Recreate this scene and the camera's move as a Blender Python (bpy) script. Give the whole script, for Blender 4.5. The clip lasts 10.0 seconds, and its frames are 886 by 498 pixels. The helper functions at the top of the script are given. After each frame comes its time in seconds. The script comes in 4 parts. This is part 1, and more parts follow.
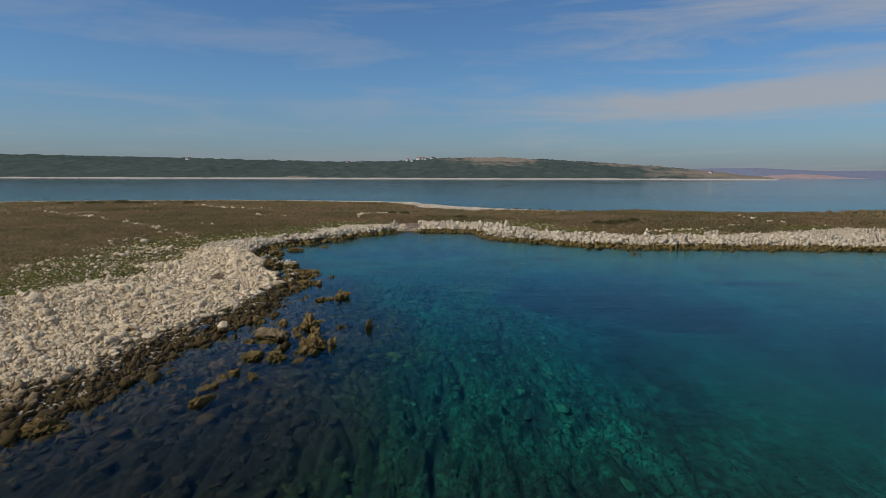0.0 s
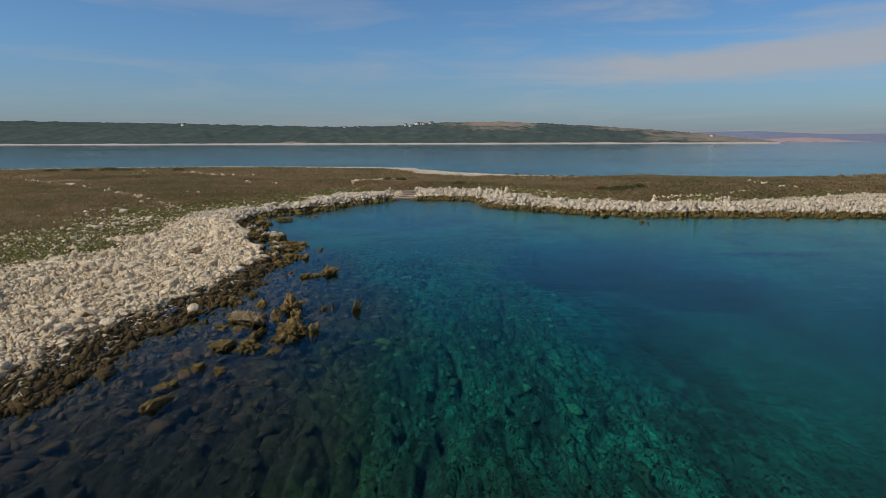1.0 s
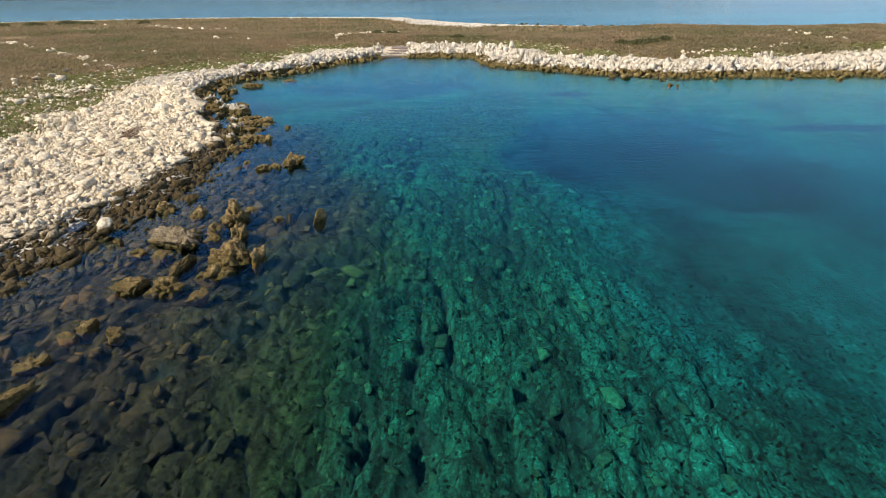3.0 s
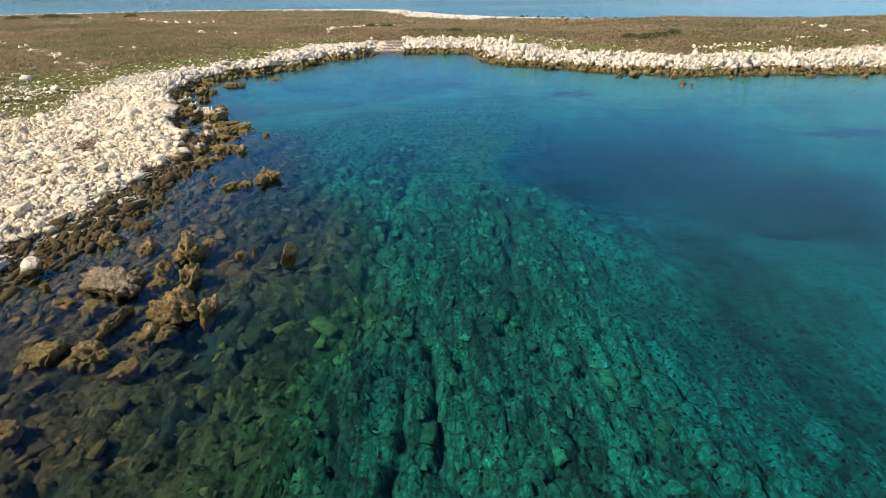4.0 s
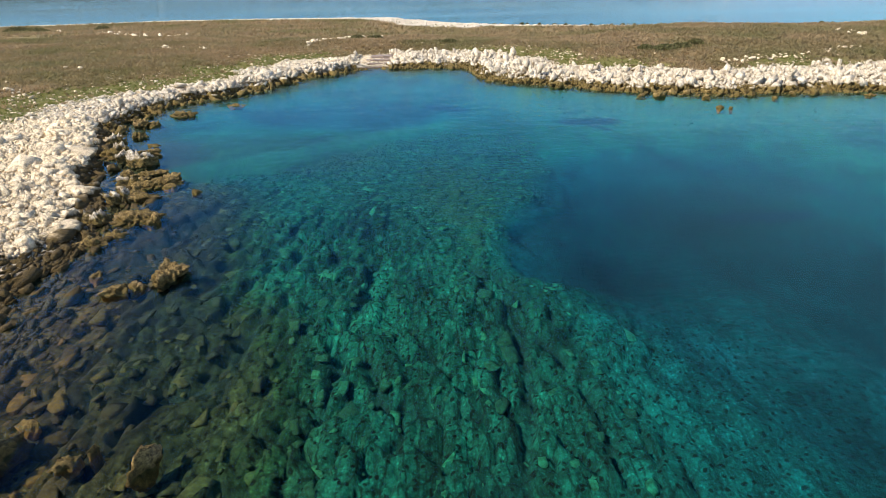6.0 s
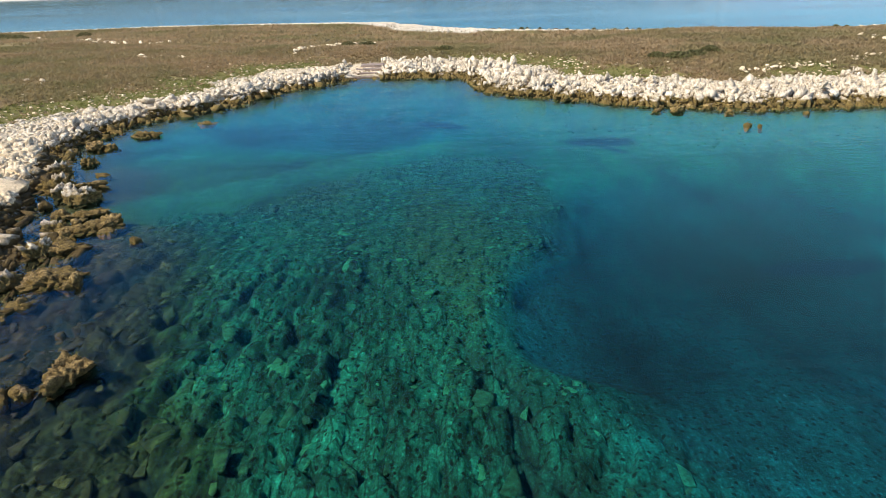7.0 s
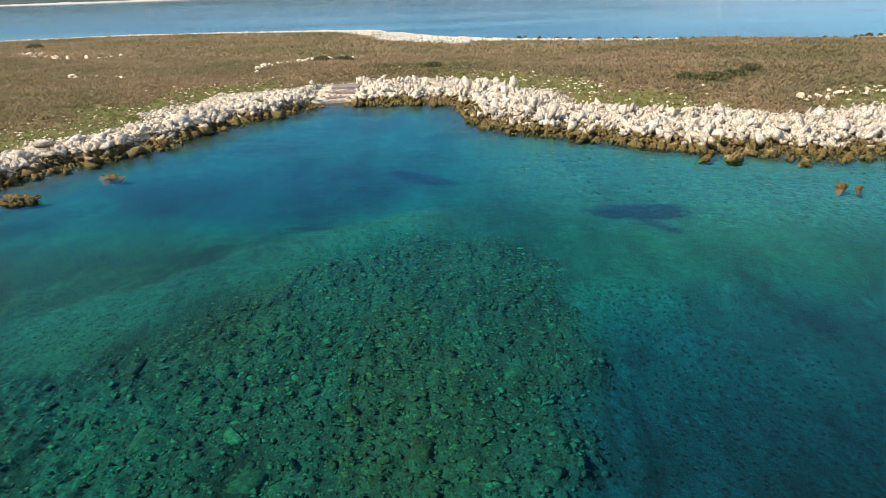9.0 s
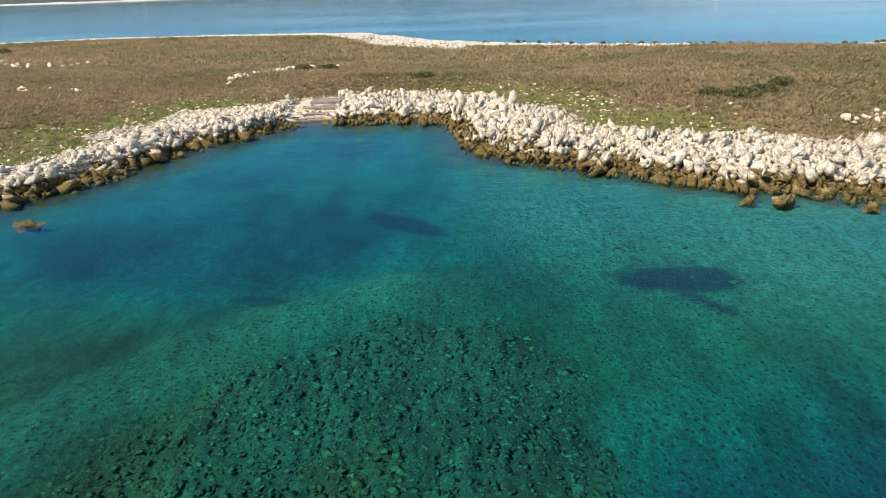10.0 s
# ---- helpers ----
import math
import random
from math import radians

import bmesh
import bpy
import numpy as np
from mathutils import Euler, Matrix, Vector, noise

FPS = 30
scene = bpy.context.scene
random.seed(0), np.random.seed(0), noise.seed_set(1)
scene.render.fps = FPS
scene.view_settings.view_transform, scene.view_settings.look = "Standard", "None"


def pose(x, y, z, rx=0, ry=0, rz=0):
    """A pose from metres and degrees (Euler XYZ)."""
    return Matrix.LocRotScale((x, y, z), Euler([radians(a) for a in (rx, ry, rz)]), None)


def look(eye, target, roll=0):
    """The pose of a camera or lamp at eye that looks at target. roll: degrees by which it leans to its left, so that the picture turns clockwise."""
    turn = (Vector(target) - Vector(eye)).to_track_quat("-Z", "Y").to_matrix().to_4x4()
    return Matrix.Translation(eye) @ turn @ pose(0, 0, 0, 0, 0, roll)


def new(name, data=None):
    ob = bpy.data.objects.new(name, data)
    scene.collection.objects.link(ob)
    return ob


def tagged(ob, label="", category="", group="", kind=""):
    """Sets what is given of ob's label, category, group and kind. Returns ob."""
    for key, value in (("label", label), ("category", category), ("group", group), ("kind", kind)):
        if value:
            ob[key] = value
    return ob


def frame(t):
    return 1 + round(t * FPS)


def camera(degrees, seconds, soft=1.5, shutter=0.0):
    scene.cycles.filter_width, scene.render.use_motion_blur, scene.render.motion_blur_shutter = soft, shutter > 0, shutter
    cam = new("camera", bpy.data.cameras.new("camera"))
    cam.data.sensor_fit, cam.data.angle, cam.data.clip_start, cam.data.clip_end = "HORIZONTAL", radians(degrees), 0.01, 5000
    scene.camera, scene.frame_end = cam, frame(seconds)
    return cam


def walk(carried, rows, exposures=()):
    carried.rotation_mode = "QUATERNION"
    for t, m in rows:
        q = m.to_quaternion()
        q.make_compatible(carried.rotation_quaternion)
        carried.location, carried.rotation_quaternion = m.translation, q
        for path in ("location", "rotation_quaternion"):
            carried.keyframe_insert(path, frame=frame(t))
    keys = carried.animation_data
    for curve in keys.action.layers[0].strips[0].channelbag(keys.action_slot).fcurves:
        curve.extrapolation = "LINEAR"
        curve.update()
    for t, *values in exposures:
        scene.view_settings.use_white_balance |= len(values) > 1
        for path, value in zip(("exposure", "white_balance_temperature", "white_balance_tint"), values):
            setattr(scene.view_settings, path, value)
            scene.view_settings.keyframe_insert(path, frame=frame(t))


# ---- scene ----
cam = camera(72.5, 10.0, 0.8)
PATH = [
    (0, (0.508, -1.002, 9.197), (0.494, 0.983, 8.956), 0.14),
    (0.5, (0.594, 0.942, 9.146), (0.581, 2.927, 8.897), 0.03),
    (1, (0.698, 2.864, 9.101), (0.687, 4.832, 8.748), -0.15),
    (1.5, (0.805, 4.789, 9.080), (0.794, 6.727, 8.587), -0.35),
    (2, (0.880, 6.796, 9.077), (0.871, 8.696, 8.451), -0.47),
    (2.5, (1.049, 8.831, 9.122), (1.035, 10.686, 8.376), -0.62),
    (4, (1.481, 15.233, 9.139), (1.466, 17.054, 8.314), -0.89),
    (4.5, (1.646, 17.576, 9.138), (1.630, 19.399, 8.316), -1.05),
    (5, (1.812, 20.055, 9.151), (1.796, 21.879, 8.332), -1.20),
    (5.5, (2.001, 22.617, 9.170), (1.985, 24.443, 8.354), -1.37),
    (7, (2.600, 30.774, 9.173), (2.586, 32.605, 8.369), -1.76),
    (7.5, (2.812, 33.714, 9.199), (2.800, 35.547, 8.399), -1.86),
    (8, (3.062, 36.747, 9.242), (3.052, 38.581, 8.445), -1.95),
    (8.5, (3.236, 39.787, 9.298), (3.230, 41.622, 8.503), -1.90),
    (9, (3.448, 43.010, 9.398), (3.449, 44.845, 8.602), -1.95),
    (9.5, (3.699, 46.303, 9.505), (3.708, 48.137, 8.709), -1.93),
    (10, (3.990, 49.661, 9.638), (4.001, 51.496, 8.841), -1.92),
]
EXPOSURES = [(0.0, -0.46), (1.0, -0.36), (2.5, 0.50), (4.0, 0.90), (10.0, 0.92)]
walk(cam, [(t, look(eye, target, roll)) for t, eye, target, roll in PATH], EXPOSURES)

# ---- sky and sun ----
SUN_FROM = Vector((-0.90, -0.44, 0.0)).normalized()   # the side the sun stands on
SUN_HEIGHT = 46.0

world = bpy.data.worlds.new("sky")
scene.world = world
world.use_nodes = True


def node(tree, kind, **values):
    n = tree.nodes.new(kind)
    for key, value in values.items():
        if key in n.inputs:
            n.inputs[key].default_value = value
    return n


def math_node(tree, operation, a, b=None, clamp=False):
    n = tree.nodes.new("ShaderNodeMath")
    n.operation, n.use_clamp = operation, clamp
    for slot, value in ((0, a), (1, b)):
        if value is None:
            continue
        if isinstance(value, (int, float)):
            n.inputs[slot].default_value = value
        else:
            tree.links.new(value, n.inputs[slot])
    return n.outputs[0]


def ramp(tree, value, stops):
    n = tree.nodes.new("ShaderNodeValToRGB")
    while len(n.color_ramp.elements) < len(stops):
        n.color_ramp.elements.new(0.5)
    for e, (at, c) in zip(n.color_ramp.elements, stops):
        e.position = at
        e.color = (c, c, c, 1) if isinstance(c, (int, float)) else (*c, 1)
    tree.links.new(value, n.inputs[0])
    return n.outputs[0]


def mix(tree, factor, a, b, blend="MIX"):
    n = tree.nodes.new("ShaderNodeMix")
    n.data_type, n.blend_type = "RGBA", blend
    for slot, value in ((0, factor), (6, a), (7, b)):
        if isinstance(value, (int, float)):
            n.inputs[slot].default_value = value
        elif isinstance(value, tuple):
            n.inputs[slot].default_value = (*value, 1)
        else:
            tree.links.new(value, n.inputs[slot])
    return n.outputs[2]


def build_sky():
    t = world.node_tree
    t.nodes.clear()
    sky = t.nodes.new("ShaderNodeTexSky")
    sky.sky_type, sky.sun_disc = "NISHITA", False
    sky.sun_elevation = radians(SUN_HEIGHT)
    sky.sun_rotation = math.atan2(SUN_FROM.x, SUN_FROM.y)
    sky.air_density, sky.dust_density, sky.ozone_density = 1.0, 0.6, 2.5
    clear = mix(t, 1.0, sky.outputs[0], (0.60, 0.88, 1.14), "MULTIPLY")
    # haze low down, then streaks of thin high cloud in long level bands
    where = t.nodes.new("ShaderNodeTexCoord").outputs["Generated"]
    s = t.nodes.new("ShaderNodeSeparateXYZ")
    t.links.new(where, s.inputs[0])
    low = ramp(t, s.outputs[2], [(0.0, 0.85), (0.05, 0.40), (0.14, 0.0)])
    color = mix(t, low, clear, (2.6, 2.8, 3.3))
    stretch = t.nodes.new("ShaderNodeMapping")
    stretch.inputs["Scale"].default_value = (1.4, 1.4, 11.0)
    stretch.inputs["Location"].default_value = (0.3, 0.0, 0.4)
    t.links.new(where, stretch.inputs[0])
    veil = node(t, "ShaderNodeTexNoise", Scale=2.2, Detail=9.0, Roughness=0.60, Distortion=0.5)
    t.links.new(stretch.outputs[0], veil.inputs["Vector"])

    def band(rise, slope, thick):
        off = math_node(t, "SUBTRACT", s.outputs[2], math_node(t, "ADD", math_node(t, "MULTIPLY", s.outputs[0], slope), rise))
        off = math_node(t, "DIVIDE", off, thick)
        return math_node(t, "POWER", 2.718, math_node(t, "MULTIPLY", math_node(t, "MULTIPLY", off, off), -1.0))

    right = ramp(t, s.outputs[0], [(0.0, 0.25), (0.25, 1.0)])
    strong = math_node(t, "MULTIPLY", band(0.088, 0.055, 0.026), right)
    thin = math_node(t, "ADD", math_node(t, "MULTIPLY", band(0.20, 0.0, 0.03), 0.35), math_node(t, "MULTIPLY", band(0.115, 0.0, 0.014), 0.45))
    high = math_node(t, "MULTIPLY", band(0.27, 0.0, 0.05), math_node(t, "MULTIPLY", right, 0.5))
    bank = math_node(t, "MULTIPLY", band(0.40, 0.0, 0.10), ramp(t, s.outputs[0], [(0.22, 0.0), (0.48, 2.0)]))
    high = math_node(t, "ADD", high, bank)
    bands = math_node(t, "ADD", math_node(t, "ADD", strong, thin), high)
    cover = math_node(t, "ADD", veil.outputs[0], math_node(t, "MULTIPLY", bands, 0.29))
    cover = ramp(t, cover, [(0.545, 0.0), (0.86, 0.8)])
    cover = math_node(t, "MULTIPLY", cover, ramp(t, s.outputs[0], [(0.0, 0.5), (0.3, 1.0)]))
    color = mix(t, cover, color, (4.7, 4.8, 5.1))
    back = node(t, "ShaderNodeBackground", Strength=0.105)
    t.links.new(color, back.inputs[0])
    t.links.new(back.outputs[0], t.nodes.new("ShaderNodeOutputWorld").inputs[0])


build_sky()
sun = new("sun", bpy.data.lights.new("sun", "SUN"))
sun.data.energy, sun.data.angle, sun.data.color = 4.0, radians(0.6), (1.0, 0.91, 0.77)
sun.matrix_world = look(SUN_FROM * math.cos(radians(SUN_HEIGHT)) * 100 + Vector((0, 0, 100 * math.sin(radians(SUN_HEIGHT)))), (0, 0, 0))

# ---- materials ----


def material(name):
    m = bpy.data.materials.new(name)
    m.use_nodes = True
    t = m.node_tree
    shader = t.nodes["Principled BSDF"]
    return m, t, shader


def place(tree):
    return tree.nodes.new("ShaderNodeNewGeometry").outputs["Position"]


def height(tree):
    s = tree.nodes.new("ShaderNodeSeparateXYZ")
    tree.links.new(place(tree), s.inputs[0])
    return s.outputs[2]


def grain(tree, scale, detail=4.0, rough=0.55, stretch=None):
    n = node(tree, "ShaderNodeTexNoise", Scale=scale, Detail=detail, Roughness=rough)
    if stretch:
        m = tree.nodes.new("ShaderNodeMapping")
        m.inputs["Scale"].default_value = stretch
        tree.links.new(place(tree), m.inputs[0])
        tree.links.new(m.outputs[0], n.inputs["Vector"])
    else:
        tree.links.new(place(tree), n.inputs["Vector"])
    return n.outputs[0]


def swirl(tree, scale, detail):
    n = node(tree, "ShaderNodeTexNoise", Scale=scale, Detail=detail, Roughness=0.65)
    tree.links.new(place(tree), n.inputs["Vector"])
    return n.outputs["Color"]


def bump(tree, shader, value, strength, distance):
    b = node(tree, "ShaderNodeBump", Strength=strength, Distance=distance)
    tree.links.new(value, b.inputs["Height"])
    tree.links.new(b.outputs[0], shader.inputs["Normal"])


def attribute(tree, name):
    a = tree.nodes.new("ShaderNodeAttribute")
    a.attribute_name = name
    return a.outputs["Fac"]


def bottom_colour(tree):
    """Sea bed by tone: brown weed in the shallows, then the water's green-to-blue absorption painted into the colour.
    """
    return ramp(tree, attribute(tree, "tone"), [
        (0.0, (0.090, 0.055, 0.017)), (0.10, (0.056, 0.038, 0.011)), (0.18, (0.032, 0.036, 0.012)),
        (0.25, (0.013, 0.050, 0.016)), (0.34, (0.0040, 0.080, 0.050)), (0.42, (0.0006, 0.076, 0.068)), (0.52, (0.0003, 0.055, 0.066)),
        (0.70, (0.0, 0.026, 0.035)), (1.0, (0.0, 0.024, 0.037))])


def make_ground():
    m, t, shader = material("island_ground")
    z = height(t)
    coarse, fine = grain(t, 0.18, 5), grain(t, 2.6, 6, 0.65)
    heath = mix(t, ramp(t, coarse, [(0.35, 0.0), (0.65, 1.0)]), (0.225, 0.155, 0.073), (0.265, 0.182, 0.088))
    heath = mix(t, ramp(t, grain(t, 0.07, 6, 0.65), [(0.44, 0.0), (0.62, 0.85)]), heath, (0.168, 0.145, 0.052))
    heath = mix(t, ramp(t, fine, [(0.35, 0.0), (0.7, 0.7)]), heath, (0.190, 0.140, 0.066))
    green = mix(t, ramp(t, fine, [(0.3, 0.0), (0.7, 1.0)]), (0.105, 0.100, 0.026), (0.170, 0.152, 0.048))
    pebbles = mix(t, ramp(t, fine, [(0.3, 0.0), (0.7, 1.0)]), (0.46, 0.37, 0.25), (0.70, 0.59, 0.43))
    land = mix(t, attribute(t, "grass"), pebbles, heath)
    land = mix(t, attribute(t, "green"), land, green)
    edge = math_node(t, "ADD", z, math_node(t, "MULTIPLY", math_node(t, "SUBTRACT", fine, 0.5), 0.35))
    land = mix(t, ramp(t, edge, [(0.06, 0.0), (0.26, 1.0)]), (0.070, 0.048, 0.020), land)
    # sea bed
    pits = t.nodes.new("ShaderNodeTexVoronoi")
    pits.voronoi_dimensions = "2D"
    pits.inputs["Scale"].default_value = 2.9
    t.links.new(mix(t, 0.3, place(t), swirl(t, 1.7, 3.0), "ADD"), pits.inputs["Vector"])
    crack = ramp(t, pits.outputs["Distance"], [(0.10, 0.15), (0.19, 1.0)])
    crack = mix(t, 1.0, crack, ramp(t, grain(t, 3.0, 5, 0.7, (1.6, 0.6, 1.0)), [(0.36, 0.55), (0.5, 1.0), (0.68, 1.35)]), "MULTIPLY")
    crack = mix(t, 1.0, crack, ramp(t, grain(t, 8.0, 6, 0.75), [(0.38, 0.55), (0.5, 1.0), (0.64, 1.5)]), "MULTIPLY")
    shells = t.nodes.new("ShaderNodeTexVoronoi")
    shells.voronoi_dimensions = "2D"
    shells.inputs["Scale"].default_value = 4.5
    t.links.new(place(t), shells.inputs["Vector"])
    crack = mix(t, 1.0, crack, ramp(t, shells.outputs["Distance"], [(0.08, 1.8), (0.16, 1.0)]), "MULTIPLY")
    # joints between the beds of rock
    joint = t.nodes.new("ShaderNodeTexVoronoi")
    joint.voronoi_dimensions, joint.feature = "2D", "DISTANCE_TO_EDGE"
    joint.inputs["Scale"].default_value = 1.5
    lay = t.nodes.new("ShaderNodeMapping")
    lay.inputs["Scale"].default_value = (1.5, 0.65, 1.0)
    lay.inputs["Rotation"].default_value = (0, 0, radians(-12))
    t.links.new(mix(t, 0.35, place(t), swirl(t, 1.9, 5.0), "ADD"), lay.inputs[0])
    t.links.new(lay.outputs[0], joint.inputs["Vector"])
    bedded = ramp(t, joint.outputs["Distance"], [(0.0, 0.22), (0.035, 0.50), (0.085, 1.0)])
    slab = t.nodes.new("ShaderNodeTexVoronoi")
    slab.voronoi_dimensions = "2D"
    slab.inputs["Scale"].default_value = 1.5
    t.links.new(lay.outputs[0], slab.inputs["Vector"])
    own = t.nodes.new("ShaderNodeSeparateXYZ")
    t.links.new(slab.outputs["Color"], own.inputs[0])
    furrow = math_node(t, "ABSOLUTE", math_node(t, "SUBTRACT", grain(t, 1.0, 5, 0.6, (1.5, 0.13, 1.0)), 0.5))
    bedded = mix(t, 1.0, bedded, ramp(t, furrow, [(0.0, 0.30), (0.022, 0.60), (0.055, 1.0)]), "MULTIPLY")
    bedded = mix(t, 1.0, bedded, ramp(t, own.outputs[0], [(0.0, 0.80), (0.5, 1.15), (1.0, (1.6, 1.5, 1.45))]), "MULTIPLY")
    bare_rock = math_node(t, "MULTIPLY", attribute(t, "reef"), math_node(t, "SUBTRACT", 0.85, attribute(t, "rubble")), True)
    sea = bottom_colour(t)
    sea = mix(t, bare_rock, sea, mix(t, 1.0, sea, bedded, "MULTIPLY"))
    patchy = ramp(t, grain(t, 0.9, 8, 0.7, (1.0, 0.45, 1.0)), [(0.32, 0.55), (0.52, 1.0), (0.72, 1.45)])
    rocky = mix(t, 1.0, mix(t, 1.0, sea, patchy, "MULTIPLY"), crack, "MULTIPLY")
    drift = ramp(t, grain(t, 0.22, 7, 0.62, (1.0, 0.5, 1.0)), [(0.34, 0.55), (0.5, 1.0), (0.68, 1.35)])
    sea = mix(t, 1.0, mix(t, attribute(t, "reef"), mix(t, 0.7, sea, rocky), rocky), drift, "MULTIPLY")
    sea = mix(t, math_node(t, "MULTIPLY", attribute(t, "rubble"), 0.45), sea, mix(t, 1.0, (0.010, 0.046, 0.030), patchy, "MULTIPLY"))
    # shade of the trenches and seams, deepened by a darker colour there
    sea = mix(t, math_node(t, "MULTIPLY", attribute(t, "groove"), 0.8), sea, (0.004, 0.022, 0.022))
    sea = mix(t, attribute(t, "sand"), sea, mix(t, 1.0, (0.024, 0.145, 0.112), crack, "MULTIPLY"))
    sea = mix(t, attribute(t, "weed"), sea, (0.001, 0.016, 0.032))
    sea = mix(t, math_node(t, "MULTIPLY", attribute(t, "near_dark"), 0.8), sea, mix(t, 1.0, (0.016, 0.016, 0.007), crack, "MULTIPLY"))
    whole = mix(t, ramp(t, math_node(t, "ADD", z, 0.5), [(0.47, 0.0), (0.53, 1.0)]), sea, land)
    t.links.new(whole, shader.inputs["Base Color"])
    shader.inputs["Roughness"].default_value = 0.9
    shader.inputs["Specular IOR Level"].default_value = 0.15
    bump(t, shader, math_node(t, "ADD", fine, grain(t, 9.0, 6, 0.75)), 0.9, 0.09)
    return m


def make_stone(name, pale, dark, tide, weed=(0.230, 0.155, 0.045), turf=(1.0, 1.0, 1.0)):
    """Karst limestone with a brown belt of weed up to the height tide."""
    m, t, shader = material(name)
    z = height(t)
    fine, wide = grain(t, 9.0, 9, 0.78), grain(t, 1.3, 4)
    body = mix(t, ramp(t, fine, [(0.40, 0.0), (0.58, 1.0)]), dark, pale)
    each = t.nodes.new("ShaderNodeNewGeometry").outputs["Random Per Island"]
    body = mix(t, 1.0, body, ramp(t, each, [(0.0, (0.84, 0.81, 0.76)), (0.4, (0.98, 0.96, 0.92)), (1.0, (1.08, 1.07, 1.05))]), "MULTIPLY")
    body = mix(t, ramp(t, wide, [(0.60, 0.0), (0.76, 0.55)]), body, (0.30, 0.22, 0.13))
    # karst: dark pits and thin clefts
    cleft = math_node(t, "ABSOLUTE", math_node(t, "SUBTRACT", grain(t, 3.6, 6, 0.72, (1.4, 1.4, 0.7)), 0.5))
    cleft = ramp(t, cleft, [(0.0, 0.0), (0.028, 1.0)])
    pitted = ramp(t, grain(t, 13.0, 5, 0.7), [(0.30, 0.0), (0.38, 1.0)])
    worn = math_node(t, "MULTIPLY", cleft, pitted)
    body = mix(t, 1.0, body, ramp(t, worn, [(0.0, (0.48, 0.43, 0.38)), (1.0, (1.08, 1.06, 1.04))]), "MULTIPLY")
    edge = math_node(t, "ADD", z, math_node(t, "MULTIPLY", math_node(t, "SUBTRACT", wide, 0.5), 0.9))
    edge = math_node(t, "SUBTRACT", edge, tide)
    grown = mix(t, ramp(t, fine, [(0.35, 0.0), (0.65, 1.0)]), (0.050, 0.034, 0.014), weed)
    body = mix(t, ramp(t, math_node(t, "ADD", edge, 0.5), [(0.42, 0.0), (0.60, 1.0)]), grown, body)
    # below the surface the stone takes the bed's painted water tint
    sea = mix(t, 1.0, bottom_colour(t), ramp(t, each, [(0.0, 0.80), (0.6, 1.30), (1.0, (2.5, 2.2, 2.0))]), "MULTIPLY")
    sea = mix(t, 1.0, sea, turf, "MULTIPLY")
    sea = mix(t, 1.0, sea, ramp(t, grain(t, 6.0, 7, 0.75), [(0.36, 0.55), (0.5, 1.0), (0.64, 1.7)]), "MULTIPLY")
    sea = mix(t, math_node(t, "MULTIPLY", attribute(t, "near_dark"), 0.75), sea, (0.016, 0.016, 0.008))
    whole = mix(t, ramp(t, math_node(t, "ADD", z, 0.5), [(0.40, 0.0), (0.52, 1.0)]), sea, body)
    t.links.new(whole, shader.inputs["Base Color"])
    shader.inputs["Roughness"].default_value = 0.85
    shader.inputs["Specular IOR Level"].default_value = 0.25
    bump(t, shader, math_node(t, "ADD", fine, math_node(t, "MULTIPLY", worn, 0.15)), 1.0, 0.10)
    return m


def make_blades(name, a, b, c):
    m, t, shader = material(name)
    each = t.nodes.new("ShaderNodeNewGeometry").outputs["Random Per Island"]
    patch = grain(t, 0.16, 6, 0.7)
    tone = mix(t, ramp(t, patch, [(0.42, 0.0), (0.58, 1.0)]), a, b)
    tone = mix(t, ramp(t, grain(t, 0.07, 6, 0.65), [(0.44, 0.0), (0.62, 0.85)]), tone, (c[0] * 0.74, c[1] * 0.90, c[2] * 0.72))
    tone = mix(t, ramp(t, each, [(0.45, 0.0), (0.95, 0.85)]), tone, c)
    t.links.new(tone, shader.inputs["Base Color"])
    shader.inputs["Roughness"].default_value = 0.8
    shader.inputs["Specular IOR Level"].default_value = 0.1
    thin = t.nodes.new("ShaderNodeBsdfTranslucent")
    t.links.new(tone, thin.inputs["Color"])
    both = node(t, "ShaderNodeMixShader", Fac=0.45)
    t.links.new(shader.outputs[0], both.inputs[1])
    t.links.new(thin.outputs[0], both.inputs[2])
    t.links.new(both.outputs[0], t.nodes["Material Output"].inputs[0])
    return m


